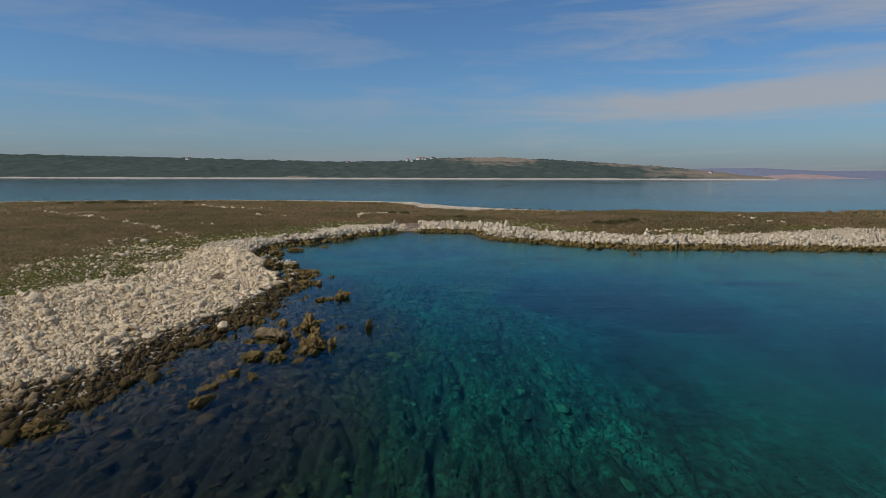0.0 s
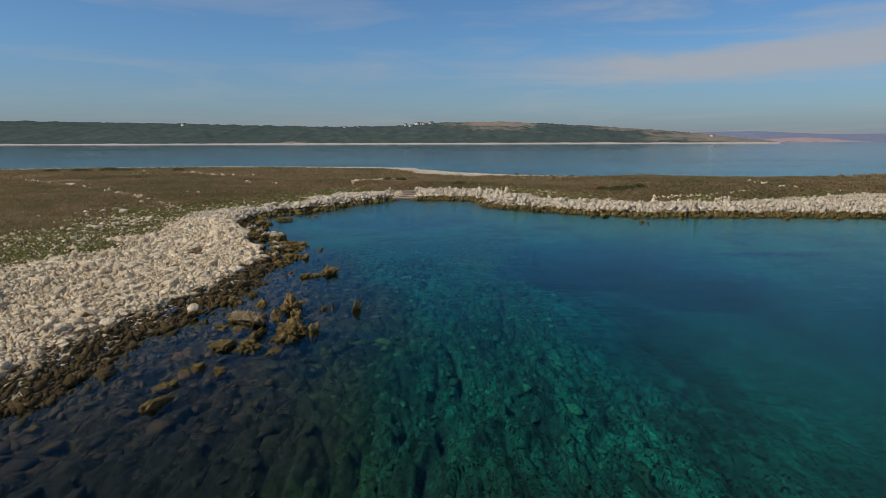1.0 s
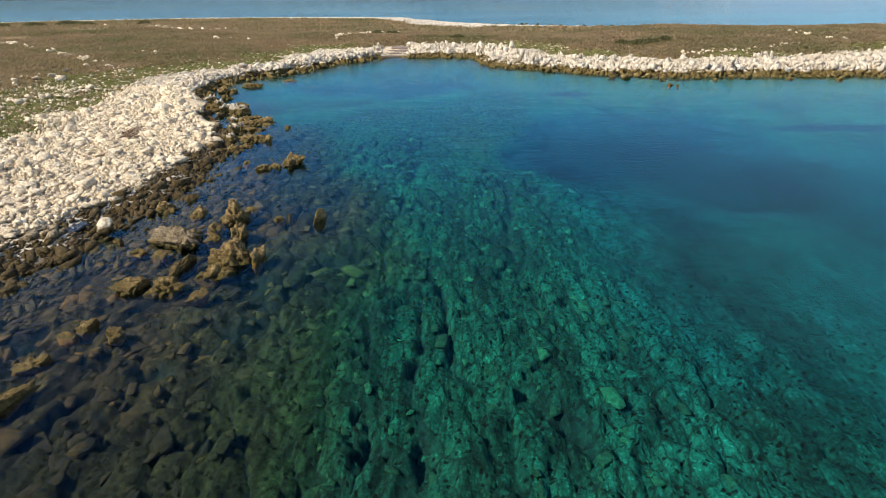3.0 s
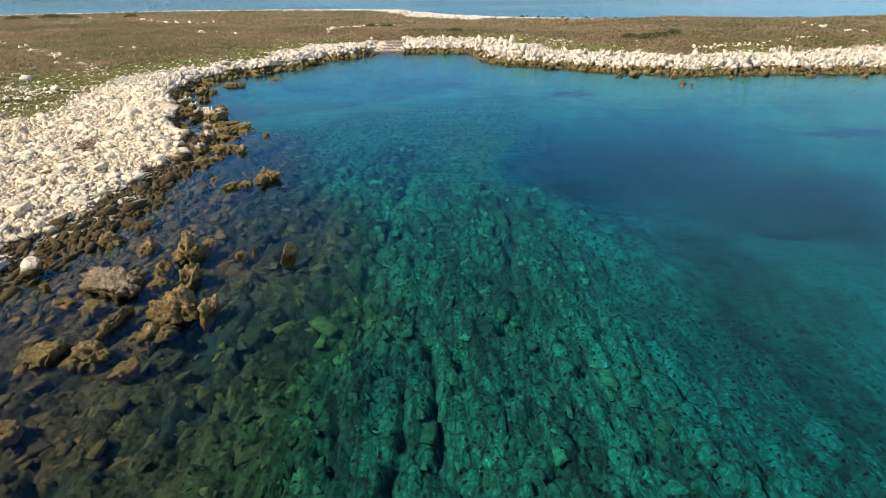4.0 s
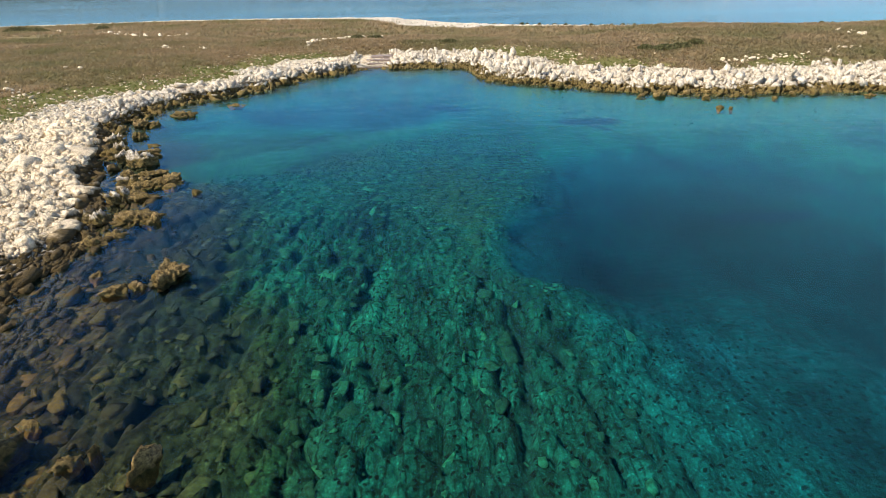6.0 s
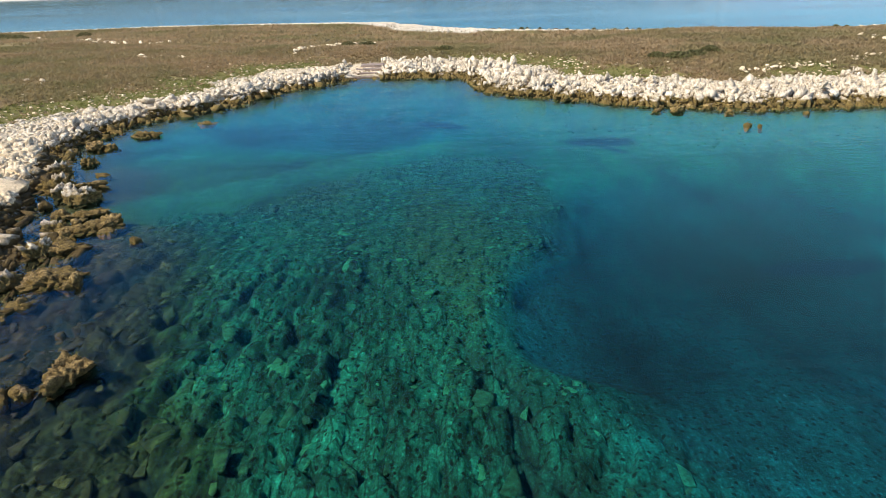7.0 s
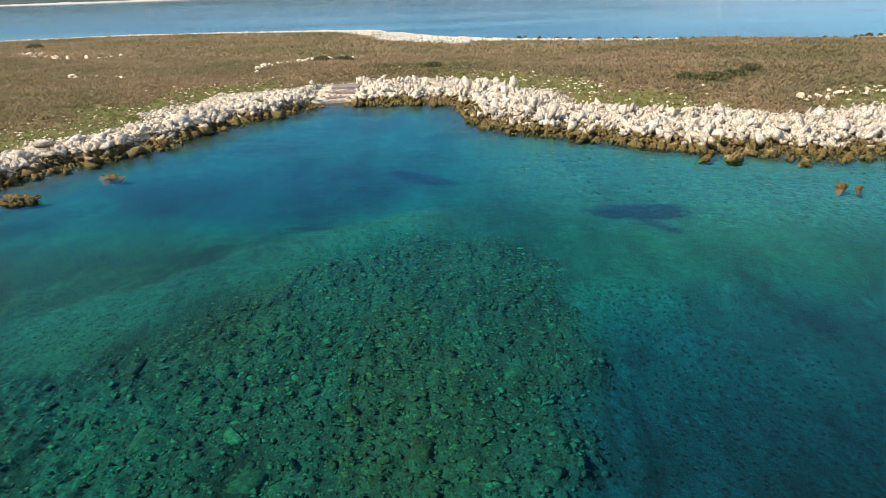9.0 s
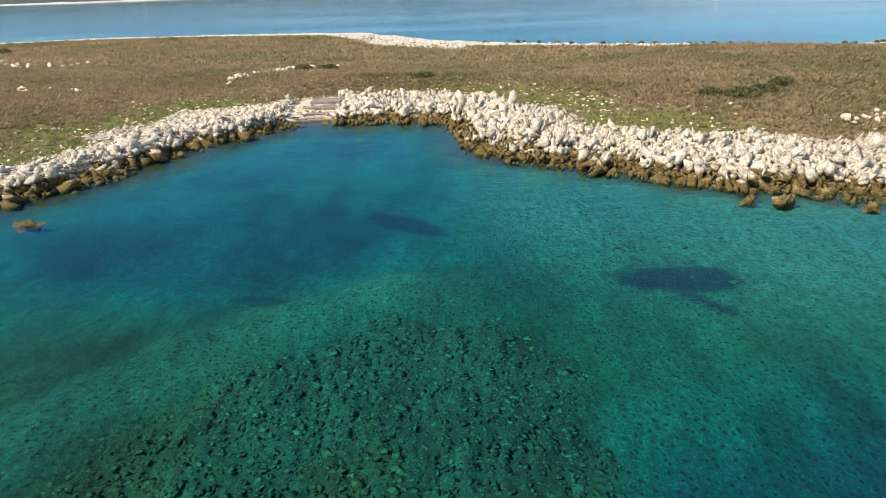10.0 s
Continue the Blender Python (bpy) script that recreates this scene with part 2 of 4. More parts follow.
def make_water():
    m, t, shader = material("sea_water")
    t.nodes.remove(shader)
    ripple = grain(t, 1.1, 3, 0.5, (0.8, 2.2, 1.0))
    chop = grain(t, 3.4, 3, 0.5, (0.6, 1.7, 1.0))
    wind = ramp(t, grain(t, 0.02, 3, 0.5, (0.35, 1.0, 1.0)), [(0.40, 0.25), (0.62, 1.0)])
    swell = grain(t, 0.33, 3, 0.5, (0.35, 1.6, 1.0))
    wave = math_node(t, "ADD", ripple, math_node(t, "MULTIPLY", chop, 0.5))
    wave = math_node(t, "ADD", wave, math_node(t, "MULTIPLY", swell, 1.3))
    b = node(t, "ShaderNodeBump", Distance=0.05)
    t.links.new(math_node(t, "MULTIPLY", wind, 0.7), b.inputs["Strength"])
    t.links.new(wave, b.inputs["Height"])
    f = node(t, "ShaderNodeFresnel", IOR=1.17)
    g = node(t, "ShaderNodeBsdfGlossy", Roughness=0.06)
    t.links.new(mix(t, f.outputs[0], (0.22, 0.67, 0.90), (0.88, 0.94, 1.0)), g.inputs["Color"])
    c = node(t, "ShaderNodeBsdfTransparent")
    c.inputs["Color"].default_value = (0.76, 0.97, 0.95, 1)
    for n in (f, g):
        t.links.new(b.outputs[0], n.inputs["Normal"])
    both = t.nodes.new("ShaderNodeMixShader")
    t.links.new(f.outputs[0], both.inputs[0])
    t.links.new(c.outputs[0], both.inputs[1])
    t.links.new(g.outputs[0], both.inputs[2])
    t.links.new(both.outputs[0], t.nodes["Material Output"].inputs[0])
    return m


def make_far(name, low, high, bare, strand):
    """Wooded slope far away: scrub in two greens, bare ground, pale strand."""
    m, t, shader = material(name)
    z = height(t)
    n = grain(t, 0.02, 8, 0.7)
    tone = mix(t, ramp(t, n, [(0.35, 0.0), (0.65, 1.0)]), low, high)
    tone = mix(t, attribute(t, "bare"), tone, bare)
    edge = math_node(t, "ADD", z, math_node(t, "MULTIPLY", n, -6.0))
    tone = mix(t, ramp(t, math_node(t, "DIVIDE", math_node(t, "ADD", edge, 6.0), 10.0, True), [(0.55, 0.0), (0.64, 1.0)]), strand, tone)
    t.links.new(tone, shader.inputs["Base Color"])
    shader.inputs["Roughness"].default_value = 1.0
    shader.inputs["Specular IOR Level"].default_value = 0.0
    return m


def plain(name, color, rough=0.8, spot=0.15, scale=3.0):
    m, t, shader = material(name)
    n = grain(t, scale, 5, 0.6)
    darker = tuple(v * (1 - spot * 2) for v in color)
    t.links.new(mix(t, ramp(t, n, [(0.35, 0.0), (0.65, 1.0)]), darker, color), shader.inputs["Base Color"])
    shader.inputs["Roughness"].default_value = rough
    return m


GROUND = make_ground()
LIMESTONE = make_stone("limestone", (0.95, 0.81, 0.58), (0.70, 0.57, 0.39), 0.36, (0.165, 0.108, 0.030))
BELT_STONE = make_stone("belt_limestone", (0.60, 0.48, 0.30), (0.34, 0.25, 0.14), 0.50, (0.150, 0.098, 0.028))
SHORE_STONE = make_stone("shore_limestone", (0.86, 0.77, 0.62), (0.48, 0.40, 0.29), 0.48, (0.300, 0.205, 0.058))
REEF_STONE = make_stone("weedy_limestone", (0.42, 0.29, 0.11), (0.085, 0.060, 0.026), 0.22, (0.24, 0.160, 0.042), (1.2, 1.0, 0.80))
STRAND_STONE = make_stone("strand_limestone", (0.80, 0.73, 0.62), (0.55, 0.48, 0.38), -0.3)
WATER = make_water()
HEATH = make_blades("dry_heath", (0.315, 0.218, 0.118), (0.380, 0.268, 0.148), (0.250, 0.192, 0.096))
GRASS = make_blades("green_grass", (0.140, 0.148, 0.032), (0.205, 0.188, 0.050), (0.105, 0.122, 0.024))
SHRUB = make_blades("evergreen_shrub", (0.110, 0.105, 0.042), (0.140, 0.125, 0.052), (0.165, 0.135, 0.064))

# ---- lie of the land ----
BAY = [(-16, -80), (-16, 0), (-15.4, 12), (-14.8, 19.8), (-13.8, 24), (-13.2, 28), (-12.8, 33), (-12.1, 38), (-12.0, 44), (-12.3, 48),
       (-13.4, 52), (-16.6, 56), (-19, 62), (-21.6, 67), (-22.2, 74.4), (-20.5, 79.2), (-17.5, 82.2), (-15.4, 85.5), (-14.0, 90.2), (-11.2, 94),
       (-7.9, 97.2), (-5.5, 98.9), (-2, 97.6), (2, 98.2), (4.8, 97), (6.3, 93), (7.1, 87.8), (10.2, 84.3), (14.5, 81.8), (17.2, 80.3),
       (20.5, 78.4), (25, 76.6), (34, 77), (44, 75.7), (56, 74.8), (80, 72), (140, 66), (230, 80)]
OUTER = [(260, 120), (200, 150), (120, 152), (78, 144), (60, 140), (46, 147), (18, 160), (6, 169), (-2, 184), (-12, 193), (-44, 201),
         (-72, 204), (-90, 200), (-130, 190), (-190, 140), (-220, 0), (-200, -80)]


def to_line(x, y, line):
    """Distance of points to an open line."""
    best = np.full(np.shape(x), 1e9)
    for (ax, ay), (bx, by) in zip(line[:-1], line[1:]):
        dx, dy = bx - ax, by - ay
        s = np.clip(((x - ax) * dx + (y - ay) * dy) / (dx * dx + dy * dy), 0, 1)
        best = np.minimum(best, np.hypot(x - ax - s * dx, y - ay - s * dy))
    return best


def inside(x, y, ring):
    got = np.zeros(np.shape(x), bool)
    for (ax, ay), (bx, by) in zip(ring, ring[1:] + ring[:1]):
        if ay != by:
            got ^= ((ay > y) != (by > y)) & (x < (bx - ax) * (y - ay) / (by - ay) + ax)
    return got


def hashed(i, j, k):
    v = np.sin(i * 127.1 + j * 311.7 + k * 74.7) * 43758.5453
    return v - np.floor(v)


def waves(x, y, size, seed=0):
    """Smooth value noise, 0 to 1."""
    u, v = x / size, y / size
    i, j = np.floor(u), np.floor(v)
    a, b = u - i, v - j
    a, b = a * a * (3 - 2 * a), b * b * (3 - 2 * b)
    return (hashed(i, j, seed) * (1 - a) + hashed(i + 1, j, seed) * a) * (1 - b) + (hashed(i, j + 1, seed) * (1 - a) + hashed(i + 1, j + 1, seed) * a) * b


def cells(x, y, sx, sy, seed=0):
    """Broken blocks: the value of the nearest block and the gap to its edge."""
    u, v = x / sx, y / sy
    i0, j0 = np.floor(u), np.floor(v)
    f1, f2, val = np.full(np.shape(x), 9.0), np.full(np.shape(x), 9.0), np.zeros(np.shape(x))
    for di in (-1, 0, 1):
        for dj in (-1, 0, 1):
            i, j = i0 + di, j0 + dj
            d = np.hypot(i + 0.15 + 0.7 * hashed(i, j, seed) - u, j + 0.15 + 0.7 * hashed(i, j, seed + 5) - v)
            near = d < f1
            f2 = np.where(near, f1, np.minimum(f2, d))
            val = np.where(near, hashed(i, j, seed + 9), val)
            f1 = np.where(near, d, f1)
    return val, f2 - f1


def soft(v, a, b):
    s = np.clip((v - a) / (b - a), 0, 1)
    return s * s * (3 - 2 * s)


def blob(x, y, cx, cy, rx, ry, turn=0.0, wob=0.35):
    c, s = math.cos(radians(turn)), math.sin(radians(turn))
    u, v = ((x - cx) * c + (y - cy) * s) / rx, (-(x - cx) * s + (y - cy) * c) / ry
    r = np.hypot(u, v) + wob * (waves(x, y, 1.7, 31) - 0.5) + wob * (waves(x, y, 0.6, 32) - 0.5)
    return 1 - soft(r, 0.75, 1.1)


RIDGE_LINE = [(10, -20), (10, 24), (7.5, 29), (5.6, 32), (6.1, 35), (6.0, 42), (4.7, 44.5), (4.5, 50), (6.2, 52.8), (7.1, 57), (8.1, 60.5), (7.6, 65),
              (5, 67.4), (1.8, 67.2), (-1.9, 64.7), (-3.8, 61.6), (-6.8, 59.1), (-10, 57), (-14, 54)]
REEF = [(-40, -20)] + RIDGE_LINE + [(-40, 54)]


def land(x, y):
    """Height of the ground, and how far each kind of cover holds there."""
    x, y = np.asarray(x, float), np.asarray(y, float)
    ring = BAY + OUTER
    bend = (waves(x, y, 2.3, 1) - 0.5) * 1.3 + (waves(x, y, 0.8, 2) - 0.5) * 0.7
    bay, outer = to_line(x, y, BAY), to_line(x, y, OUTER)
    dry = inside(x, y, ring)
    near = np.minimum(bay, outer)
    d = np.where(dry, near, -near) + bend * np.clip(1.2 - near / 12, 0, 1)
    # above the sea
    up = np.interp(d, [0, 1, 2, 3, 8, 12, 20, 40, 80], [0, 0.20, 0.38, 0.52, 0.88, 1.35, 1.95, 2.35, 2.5])
    up = np.minimum(up, 0.02 + np.interp(outer, [0, 2.5, 25, 60, 100], [0.0, 0.45, 0.60, 1.9, 4.0]) + 3 * soft(x, 15, 60) * soft(outer, 2, 30))
    up = up + (waves(x, y, 9, 3) - 0.5) * 0.5 * soft(d, 8, 25) * soft(outer, 15, 60) + (waves(x, y, 2.5, 4) - 0.5) * 0.22 * soft(d, 3, 10)
    wall = soft(y, 79, 83) * (1 - soft(x, -9, -6))
    up = np.maximum(up, wall * np.interp(d, [0.1, 0.7, 2, 8], [0, 0.55, 0.75, 0.95]))
    wall = soft(y, 51, 56) * (1 - soft(x, -9, -6)) * (1 - soft(y, 79, 83))
    up = np.maximum(up, wall * np.interp(d, [0.1, 0.8, 2.5, 6], [0, 0.55, 0.75, 0.90]))
    # under the sea, as deep as it looks through the surface
    w = -d
    down = np.interp(w, [0, 1, 3, 8, 12, 20, 60, 200, 600], [0, 0.10, 0.20, 0.38, 0.50, 0.70, 1.0, 2.0, 3.5])
    shelf = inside(x, y, REEF)
    rim = to_line(x, y, RIDGE_LINE)
    side = np.where(shelf, rim, -rim) + (waves(x, y, 2.0, 7) - 0.5) * 1.6
    reef = np.where(y < 46, soft(side, -0.6 - 8 * (1 - soft(y, 40, 46)), 0.8 + 2.2 * (1 - soft(y, 40, 46))), soft(side, -0.6, 0.8))
    basin = 1 - soft(np.hypot((x - 13) / 11, (y - 52.5) / 12.0) + 0.3 * (waves(x, y, 5, 34) - 0.5), 0.0, 1.2)
    basin = np.maximum(basin, soft(-side, -0.3, 1.6 + 5 * (1 - soft(y, 40, 47))) * soft(y + (waves(x, y, 4, 33) - 0.5) * 6, 34, 47) * (1 - soft(y, 55, 64)) * (1 - soft(x, 18, 26)) * (x > 0))
    pool = 1 - soft(np.hypot((x + 5) / 11.0, (y - 75) / 7.3), 0.3, 1.0)
    open_depth = down + 0.10 + 0.75 * basin * soft(w, 2, 9) + 0.40 * pool * soft(w, 1, 4)
    open_depth = open_depth - 0.20 * (1 - soft(np.abs(side + 2.2), 0.5, 2.5)) * soft(y, 55, 62)
    ridges = np.abs(waves(x + waves(x, y, 6, 15) * 1.8 + waves(x, y, 2.2, 16) * 0.9, y * 0.17, 1.2, 11) - 0.5) * 2
    val, gap = cells(x + (waves(x, y, 3, 12) - 0.5) * 1.4, y + (waves(x, y, 3, 13) - 0.5) * 1.4, 0.7, 1.8, 20)
    val2, gap2 = cells(x, y, 0.42, 0.6, 40)
    rubble = soft(y + 5 * soft(x, -2, 2) + (waves(x, y, 3, 22) - 0.5) * 4, 50, 55.5)
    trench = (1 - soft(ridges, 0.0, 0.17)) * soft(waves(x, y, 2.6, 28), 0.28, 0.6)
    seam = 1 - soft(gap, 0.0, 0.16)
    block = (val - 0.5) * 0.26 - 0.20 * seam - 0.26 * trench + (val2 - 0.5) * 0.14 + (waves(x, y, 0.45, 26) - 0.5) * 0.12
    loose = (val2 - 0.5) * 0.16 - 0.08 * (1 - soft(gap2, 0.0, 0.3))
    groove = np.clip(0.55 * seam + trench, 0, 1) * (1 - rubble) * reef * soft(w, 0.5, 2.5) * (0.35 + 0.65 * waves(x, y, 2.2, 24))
    shelf_depth = np.minimum(down, 0.60) + 0.05
    rough = (block * (1 - rubble) + loose * (0.4 + 0.6 * rubble)) * soft(w, 0.2, 3)
    depth = shelf_depth * reef + open_depth * (1 - reef) - rough * (reef + 0.12 * (1 - reef) * soft(40 - w, 0, 20))
    h = np.where(d > 0, up, -np.maximum(depth, 0.02))
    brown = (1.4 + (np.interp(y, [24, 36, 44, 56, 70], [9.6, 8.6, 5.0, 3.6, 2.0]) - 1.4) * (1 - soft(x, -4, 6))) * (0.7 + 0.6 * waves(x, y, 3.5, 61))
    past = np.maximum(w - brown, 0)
    # tone: how far the water's tinting and dimming goes into the bed's colour
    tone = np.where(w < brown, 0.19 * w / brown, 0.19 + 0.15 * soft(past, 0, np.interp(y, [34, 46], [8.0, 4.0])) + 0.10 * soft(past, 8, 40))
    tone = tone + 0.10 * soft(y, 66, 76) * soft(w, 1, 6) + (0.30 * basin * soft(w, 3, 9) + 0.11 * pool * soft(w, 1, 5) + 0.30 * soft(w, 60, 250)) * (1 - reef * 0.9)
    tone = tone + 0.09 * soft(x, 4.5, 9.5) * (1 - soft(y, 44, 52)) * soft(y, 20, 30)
    tone = tone - 0.05 * blob(x, y, 2.8, 54.5, 1.9, 7.5, 8, 0.6) * reef
    tone = tone - 0.06 * soft(y, 56, 60) * (1 - soft(y, 65, 70)) * (1 - soft(x, -4, 0)) * soft(past, 0, 3)
    bright = (1 - soft(np.abs(side + 2.4), 0.6, 2.6)) * soft(y, 55, 62) * (1 - soft(x, 3, 7))
    tone = np.clip(tone + (0.33 - tone) * bright * 0.8 * (w > brown), 0, 1)
    sand = np.clip(np.maximum(0.9 * soft(w, 0.8, 2.5) * (1 - soft(w, 6, 17)) * soft(y, 62, 70) * soft(x, 3, 9), 0.25 * bright), 0, 1) * (0.6 + 0.4 * waves(x, y, 2.5, 63))
    # bed and stones get darker towards the low-y end, most of all inshore
    near_dark = (1 - soft(y + 6 * (waves(x, y, 4, 65) - 0.5) + 5 * soft(w, 8, 14), 16, 30)) * soft(w, 0.4, 2) * (1 - 0.35 * soft(w, 8, 16))
    # cover
    wide = np.interp(x + 0 * y, [-30, -12, 8, 30, 44, 56, 90], [11.5, 7, 6.5, 7.5, 9, 14, 16])
    wide = np.where((x < -8) & (y > 66), np.interp(y, [66, 74, 78, 84, 100], [7.2, 6.6, 5.0, 4.2, 6.5]), wide)
    wide = np.where((y < 66) & (x < -8), np.interp(y, [30, 44, 49, 55, 63], [14, 13.5, 11.0, 8.5, 7.5]), wide)
    inland = d - wide + (waves(x, y, 4, 17) - 0.5) * 3
    grass = soft(inland, -1.0, 1.2) * np.where(outer < 24, soft(outer - np.interp(x, [-80, -25, -12, 8, 14], [5, 7, 12, 12, 4]), 0, 3), 1)
    green = soft(inland, -2.0, 0.5) * (1 - soft(inland, 3.0, 7.0)) * soft(waves(x, y, 9, 19) + 0.35 * waves(x, y, 1.4, 18) + 0.25 * (x < -10), 0.45, 0.80)
    green = np.where((y < 82) & (x < -10), np.maximum(green, 0.95 * soft(inland, -1.0, 0.6) * (1 - soft(inland + 3 * (waves(x, y, 5, 71) - 0.5), 6, 9))), green)
    weed = np.maximum.reduce([blob(x, y, 12.9, 69.6, 2.7, 1.05, -3), blob(x, y, 13.2, 67.7, 1.2, 0.3, -50), blob(x, y, 2.5, 76.6, 3.1, 0.85, -42), blob(x, y, 15.9, 39.1, 1.3, 0.75),
                              blob(x, y, 17.3, 52.3, 2.6, 0.7), blob(x, y, -2.6, 69.5, 1.2, 0.5, -20) * 0.7, blob(x, y, 30, 55, 5, 1.4)]) * 0.85
    return {"height": h, "grass": grass, "green": green, "reef": reef, "weed": weed, "groove": groove, "tone": tone, "sand": sand, "near_dark": near_dark, "rubble": rubble * reef * (0.25 + 0.75 * soft(x + 0.25 * (y - 60), -8, -2)), "in": d}


def level(x, y):
    return land(x, y)["height"]


def fields(x, y, *names):
    made = land(x, y)
    return [made[n] for n in names]

# ---- mesh helpers ----


def mesh_from(name, verts, faces, mat):
    """A mesh from arrays of corners and of triangles or quads."""
    me = bpy.data.meshes.new(name)
    verts, faces = np.asarray(verts, np.float32), np.asarray(faces, np.int32)
    n, k = faces.shape
    me.vertices.add(len(verts))
    me.vertices.foreach_set("co", verts.ravel())
    me.loops.add(n * k)
    me.loops.foreach_set("vertex_index", faces.ravel())
    me.polygons.add(n)
    me.polygons.foreach_set("loop_start", np.arange(0, n * k, k, dtype=np.int32))
    me.update(calc_edges=True)
    me.materials.append(mat)
    return me


def part(name, me, parent=None, label=""):
    ob = new(name, me)
    ob.parent = parent
    if label:
        ob["label"] = label
    return ob


def smooth(me):
    me.polygons.foreach_set("use_smooth", np.ones(len(me.polygons), bool))
    return me


def boulder(seed, detail=2, jag=0.25, cuts=7, spiky=0.0):
    """Corners and triangles of one rough stone about 1 across: a ball dented by noise and broken along planes."""
    rng = random.Random(seed)
    bm = bmesh.new()
    bmesh.ops.create_icosphere(bm, subdivisions=detail, radius=0.5)
    off = Vector((rng.uniform(-50, 50), rng.uniform(-50, 50), rng.uniform(-50, 50)))
    planes = [(Vector((rng.gauss(0, 1), rng.gauss(0, 1), rng.gauss(0, 1))).normalized(), rng.uniform(0.22, 0.38)) for _ in range(cuts)]
    for v in bm.verts:
        p = v.co.copy()
        p *= 1 + jag * noise.noise(p * 2.2 + off) * 1.6 + jag * 0.7 * noise.noise(p * 5.5 + off)
        for n, far in planes:
            over = p.dot(n) - far
            if over > 0:
                p -= n * over * 0.96
        if spiky:
            p.z *= 1 + spiky * noise.noise(Vector((p.x * 6, p.y * 6, 0)) + off)
        v.co = p
    bm.verts.index_update()
    verts = np.array([v.co[:] for v in bm.verts])
    faces = np.array([[v.index for v in f.verts] for f in bm.faces])
    bm.free()
    return verts, faces


def shard(seed, corners=13, spread=(1.0, 1.0, 1.0), rough=0.0):
    """Corners and triangles of one sharp-edged broken stone about 1 across."""
    rng = random.Random(seed)
    bm = bmesh.new()
    for _ in range(corners):
        p = [rng.uniform(-0.5, 0.5) for _ in range(3)]
        p[rng.randrange(3)] = rng.choice((-0.5, 0.5)) * rng.uniform(0.8, 1.0)
        bm.verts.new([c * s for c, s in zip(p, spread)])
    got = bmesh.ops.convex_hull(bm, input=bm.verts[:])
    loose = [v for v in bm.verts if not v.link_faces]
    bmesh.ops.delete(bm, geom=loose, context="VERTS")
    if rough:
        bmesh.ops.subdivide_edges(bm, edges=bm.edges[:], cuts=1, use_grid_fill=True)
        off = Vector((seed, seed * 0.37, 0))
        for v in bm.verts:
            v.co += v.co.normalized() * rough * (noise.noise(v.co * 4.0 + off) + 0.5 * noise.noise(v.co * 9.0 + off))
    bmesh.ops.triangulate(bm, faces=bm.faces[:])
    bm.verts.index_update()
    verts = np.array([v.co[:] for v in bm.verts])
    faces = np.array([[v.index for v in f.verts] for f in bm.faces])
    bm.free()
    return verts, faces


def scatter(shapes, at, size, turn, squash, tilt=0.3, seed=0):
    """All the copies of some shapes as one cloud of corners and faces. size: n x 3."""
    rng = np.random.default_rng(seed)
    n = len(at)
    pick = rng.integers(0, len(shapes), n)
    all_v, all_f, base = [], [], 0
    for k, (sv, sf) in enumerate(shapes):
        ids = np.nonzero(pick == k)[0]
        if not len(ids):
            continue
        v = sv[None] * size[ids][:, None, :]
        a, b = rng.normal(0, tilt, len(ids)), rng.normal(0, tilt, len(ids))
        ca, sa, cb, sb = np.cos(a)[:, None], np.sin(a)[:, None], np.cos(b)[:, None], np.sin(b)[:, None]
        x, y, z = v[..., 0], v[..., 1], v[..., 2]
        y, z = y * ca - z * sa, y * sa + z * ca
        x, z = x * cb + z * sb, -x * sb + z * cb
        c, s = np.cos(turn[ids])[:, None], np.sin(turn[ids])[:, None]
        v = np.stack([x * c - y * s, x * s + y * c, z * squash], -1) + at[ids][:, None, :]
        f = sf[None] + (base + np.arange(len(ids)) * len(sv))[:, None, None]
        all_v.append(v.reshape(-1, 3))
        all_f.append(f.reshape(-1, sf.shape[1]))
        base += v.shape[0] * v.shape[1]
    return np.concatenate(all_v), np.concatenate(all_f)


def spots(x0, x1, y0, y1, step, seed):
    """Jittered places over a stretch of the plan."""
    rng = np.random.default_rng(seed)
    gx, gy = np.meshgrid(np.arange(x0, x1, step), np.arange(y0, y1, step))
    return gx.ravel() + rng.uniform(0, step, gx.size), gy.ravel() + rng.uniform(0, step, gx.size), rng


# ---- ground, sea, far coasts ----


def steps_along(knots):
    """Places along a line: (from, step) pairs, ended by the last place."""
    got = []
    for (a, s), (b, _) in zip(knots[:-1], knots[1:]):
        got.extend(np.linspace(a, b, max(1, round((b - a) / s)), endpoint=False))
    return np.array(got + [knots[-1][0]])


